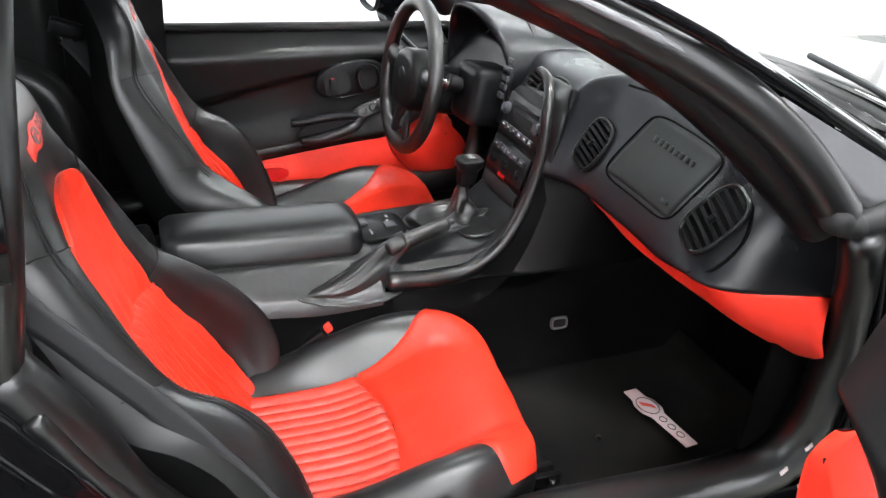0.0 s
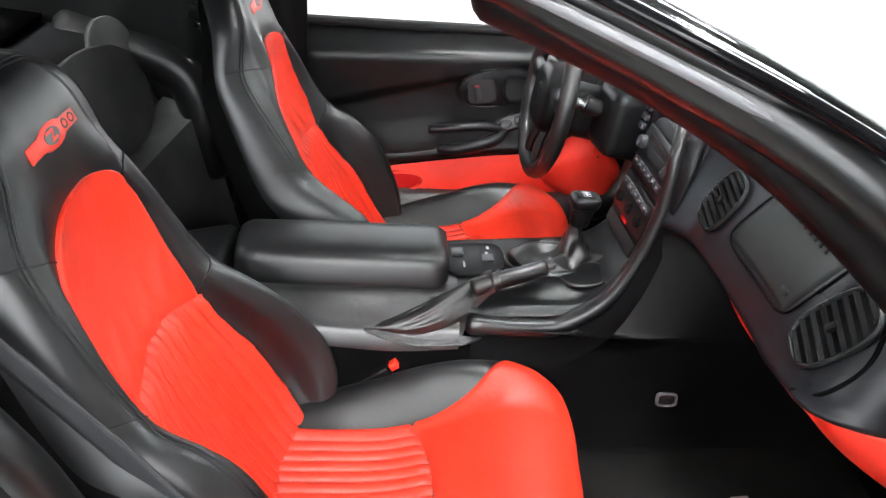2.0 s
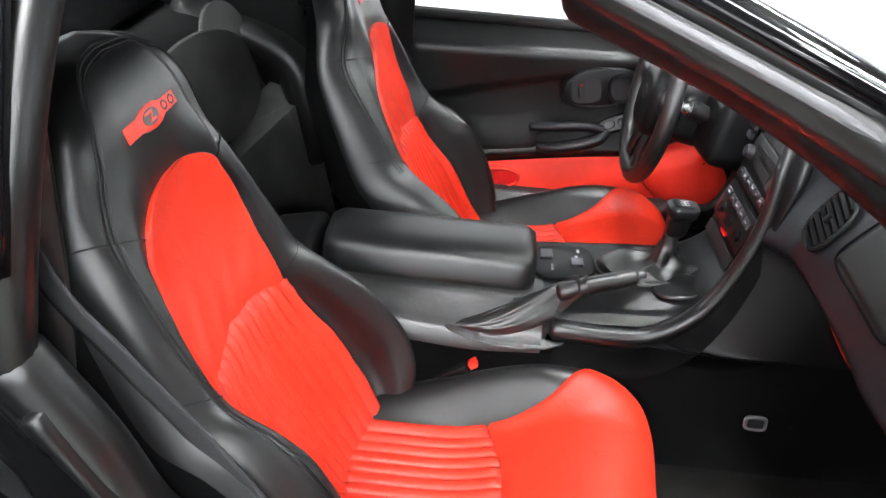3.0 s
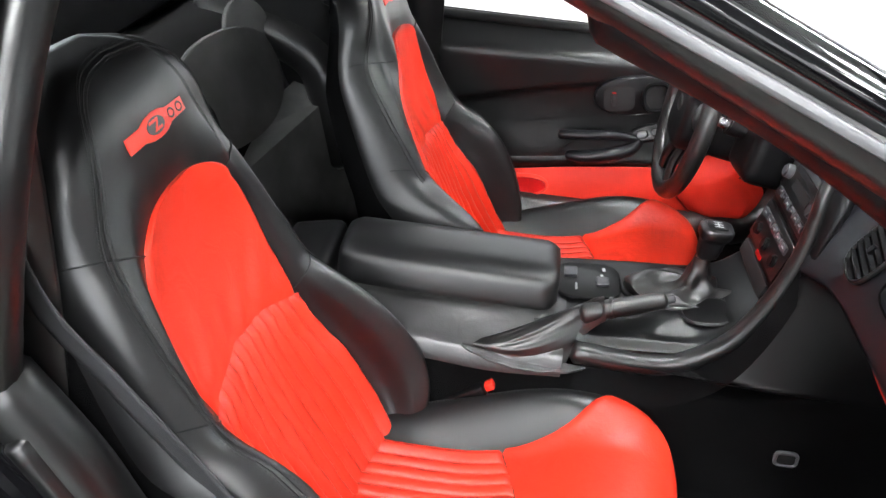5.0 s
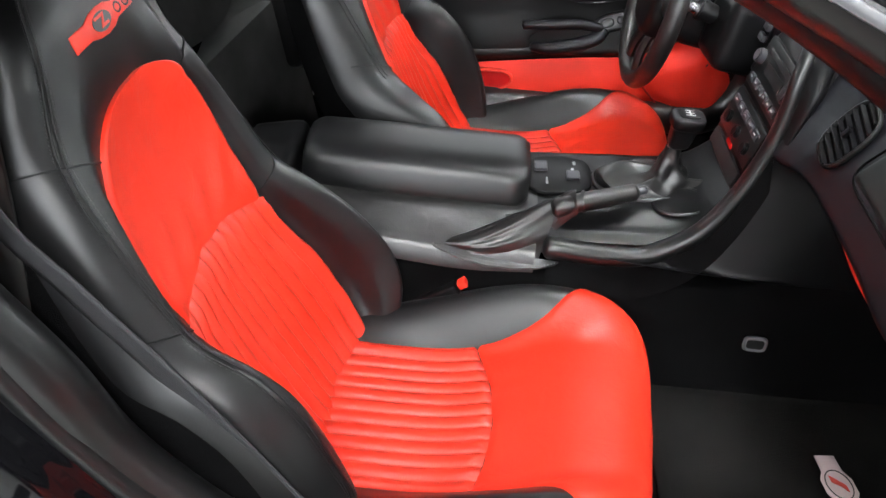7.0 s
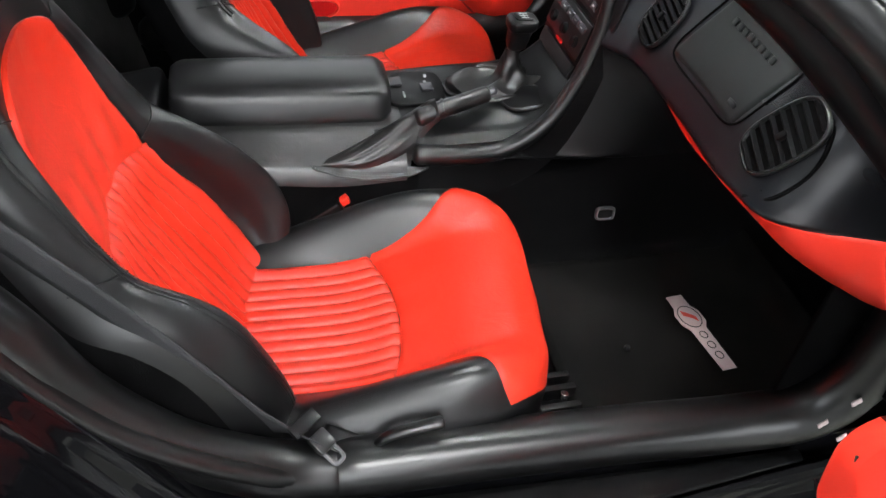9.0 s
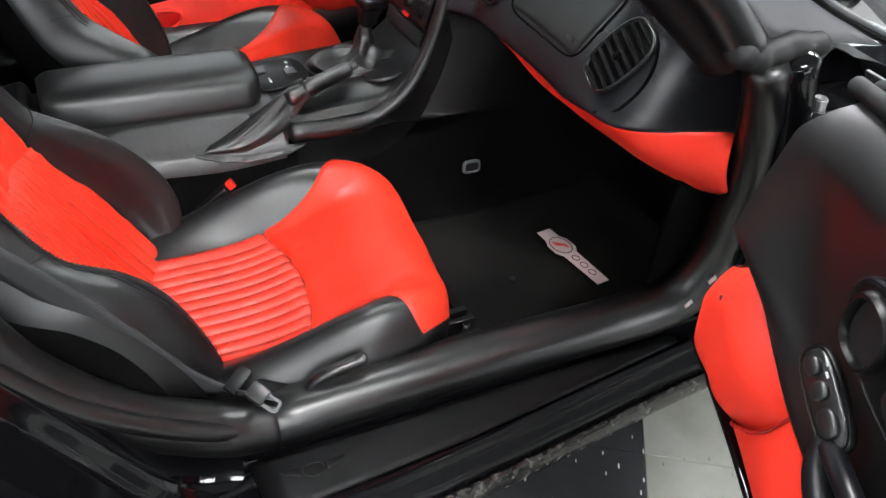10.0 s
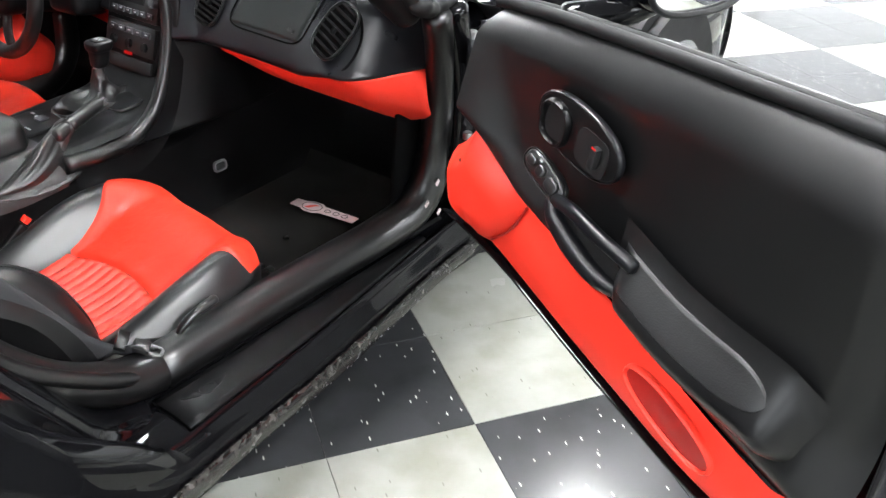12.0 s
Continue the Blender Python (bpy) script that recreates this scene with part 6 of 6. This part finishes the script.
def seat_belt():
    root = thing("seat_belt", (-0.02, -0.60, 0.30), "black seat belt hanging beside the passenger seat", "seat belt")
    strap("webbing", root, [(-0.46, -0.55, 0.93), (-0.38, -0.600, 0.735), (-0.31, -0.606, 0.640), (-0.235, -0.608, 0.548), (-0.165, -0.604, 0.445), (-0.110, -0.598, 0.360), (-0.060, -0.600, 0.308)],
          0.046, [(0.6, -0.4, 0.5), (0.75, -0.40, 0.52), (0.75, -0.40, 0.52), (0.7, -0.5, 0.4)], "black belt webbing")
    strap("lap_webbing", root, [(-0.050, -0.612, 0.322), (-0.02, -0.618, 0.30), (0.0, -0.622, 0.292)], 0.042, [(0.5, -0.6, 0.3), (0.5, -0.6, 0.3)], n=12)
    m = axes((-0.018, -0.622, 0.308), (0.6, -0.6, -0.4), (0.6, 0.6, 0.1))
    t = part("belt_slider", box((0.020, 0.044, 0.008), m @ Matrix.Translation((-0.032, 0, 0.004)), 0.003), PLASTIC, root)
    tongue = part("belt_tongue", box((0.028, 0.028, 0.010), m @ Matrix.Translation((0.0, 0, 0.004)), 0.004), SATIN, root, "belt tongue")
    part("tongue_plate", ring_bar(ellipse(0.013, 0.009, 20, 4), m @ Matrix.Translation((0.021, 0, 0.004)), 0.006, 0.0018, 6), GREYPANEL, tongue, "chromed steel tongue plate")
    part("anchor_cover", box((0.06, 0.03, 0.02), pose(0.012, -0.606, 0.285, 10, 15, -20), 0.008, 3), PLASTIC, root)


seat_belt()


def driver_belt():
    root = thing("seat_belt", (-0.345, 0.55, 0.72), "black driver seat belt with its chromed guide", "seat belt")
    strap("webbing", root, [(-0.345, 0.55, 0.715), (-0.29, 0.555, 0.635), (-0.24, 0.56, 0.52), (-0.19, 0.57, 0.36), (-0.17, 0.58, 0.25)], 0.046, [(0.9, 0.1, 0.3), (0.95, 0.1, 0.2)], "black belt webbing")
    part("belt_guide", box((0.075, 0.03, 0.035), pose(-0.345, 0.555, 0.730, 0, 18, 0), 0.008, 3), PLASTIC, root, "belt guide")
    for dx in (-0.022, 0.010):
        part("guide_bolt", disc(0.006, 0.006, 0.01, pose(-0.340 + dx, 0.538, 0.712, 90, 0, 0), 14, 0.001), CHROME, root)


driver_belt()


def small_fittings():
    root = thing("tunnel_clip", (0.533, -0.170, 0.296), "small dark grey plastic clip on the tunnel carpet", "clip")
    m = axes((0.533, -0.172, 0.296), (1, 0, 0), (0, 0.12, 1))
    part("clip_frame", ring_bar(ellipse(0.0165, 0.011, 24, 4), m, 0.006, 0.004, 8), GREYPANEL, root)
    part("clip_centre", slab(ellipse(0.014, 0.009, 20, 4), m, 0.002, 0.0005), RUBBER, root)
    for i, (x, y, z) in enumerate(((0.642, -0.702, 0.333), (0.686, -0.702, 0.297), (0.677, -0.702, 0.371))):
        s = thing("hinge_sticker", (x, y, z), "small white label on the hinge pillar", "label", "labels on the pillar")
        part("paper", box((0.016, 0.002, 0.007), pose(x, y, z, -20, -20, 12), 0.0004), SILVERTHREAD, s)
    bdg = thing("sill_badge", (0.03, -0.715, 0.242), "embossed winged badge on the sill plate", "badge")
    m = axes((0.03, -0.718, 0.2425), (1, -0.03, 0), (0, 1, 0))
    part("badge_ring", ring_bar(ellipse(0.015, 0.011, 24), m, 0.003, 0.001, 6), PLASTIC, bdg)
    for s in (-1, 1):
        part("badge_wing", slab([(s * 0.024, -0.010), (s * 0.055, 0.004), (s * 0.060, 0.012), (s * 0.026, 0.010)][::s], m @ Matrix.Diagonal((0.75, 0.75, 1, 1)), 0.0012, 0.0004), PLASTIC, bdg)
    hinge = thing("door_hinge", (0.70, -0.80, 0.45), "black painted steel door hinge", "hinge", "hinges of the open door")
    part("hinge_arm", box((0.16, 0.03, 0.05), pose(0.66, -0.79, 0.45, 0, 0, 40), 0.008, 2), PAINT, hinge)
    part("hinge_pin", disc(0.010, 0.010, 0.08, (0.71, -0.75, 0.45), 14, 0.002), STEEL, hinge)
    copy_thing(hinge, Matrix.Translation((0.70, -0.80, 0.66)))


small_fittings()

# ---------------------------------------------------------------- tiled floor
def tiled_floor():
    root = thing("floor", (0, 0, 0), "black and grey chequered vinyl tile floor with white flecks", "floor", kind="structure")
    part("subfloor", box((RX1 - RX0, RY1 - RY0, 0.1), ((RX0 + RX1) / 2, (RY0 + RY1) / 2, -0.054), 0), GROUT, root, smooth=False)
    corner, a, b, t = Vector((0.464, -0.973, 0)), Vector((0.836, -0.548, 0)).normalized(), Vector((0.548, 0.836, 0)).normalized(), 0.305
    kinds = []
    for name, material in (("grey_tile", TILE_GREY), ("black_tile", TILE_BLACK)):
        me = bpy.data.meshes.new(name)
        bm = box((t - 0.0012, t - 0.0012, 0.004), (0, 0, -0.002), 0)
        bmesh.ops.bevel(bm, geom=[e for e in bm.edges if e.verts[0].co.z > -0.001 and e.verts[1].co.z > -0.001], offset=0.0006, segments=1, affect="EDGES")
        bm.to_mesh(me)
        bm.free()
        me.materials.append(material)
        kinds.append(me)
    cells = []
    for i in range(-50, 51):
        for j in range(-50, 51):
            p = corner + a * t * (i + 0.5) + b * t * (j + 0.5)
            if RX0 - 0.15 < p.x < RX1 + 0.15 and RY0 - 0.15 < p.y < RY1 + 0.15:
                cells.append(((p - Vector((1.5, -1.1, 0))).length, p, (math.floor(i / 2) + math.floor(j / 2)) % 2))
    cells.sort(key=lambda c: c[0])
    turn = math.atan2(a.y, a.x)
    for d, p, dark in cells[:290]:
        ob = new("floor_tile", kinds[dark])
        ob.location, ob.rotation_euler = p, (0, 0, turn)
        ob.parent = root
    for dark in (0, 1):
        vs, fs = [], []
        for d, p, k in cells[290:]:
            if k == dark:
                h = t / 2 - 0.0006
                n = len(vs)
                vs += [p - a * h - b * h, p + a * h - b * h, p + a * h + b * h, p - a * h + b * h]
                fs.append((n, n + 1, n + 2, n + 3))
        me = bpy.data.meshes.new("far_tiles")
        me.from_pydata([tuple(v) for v in vs], [], fs)
        me.materials.append((TILE_GREY, TILE_BLACK)[dark])
        ob = new("far_floor_tiles", me)
        ob.parent = root
        tagged(ob, ("grey", "black")[dark] + " vinyl tiles in the far part of the floor", kind="stuff")


tiled_floor()
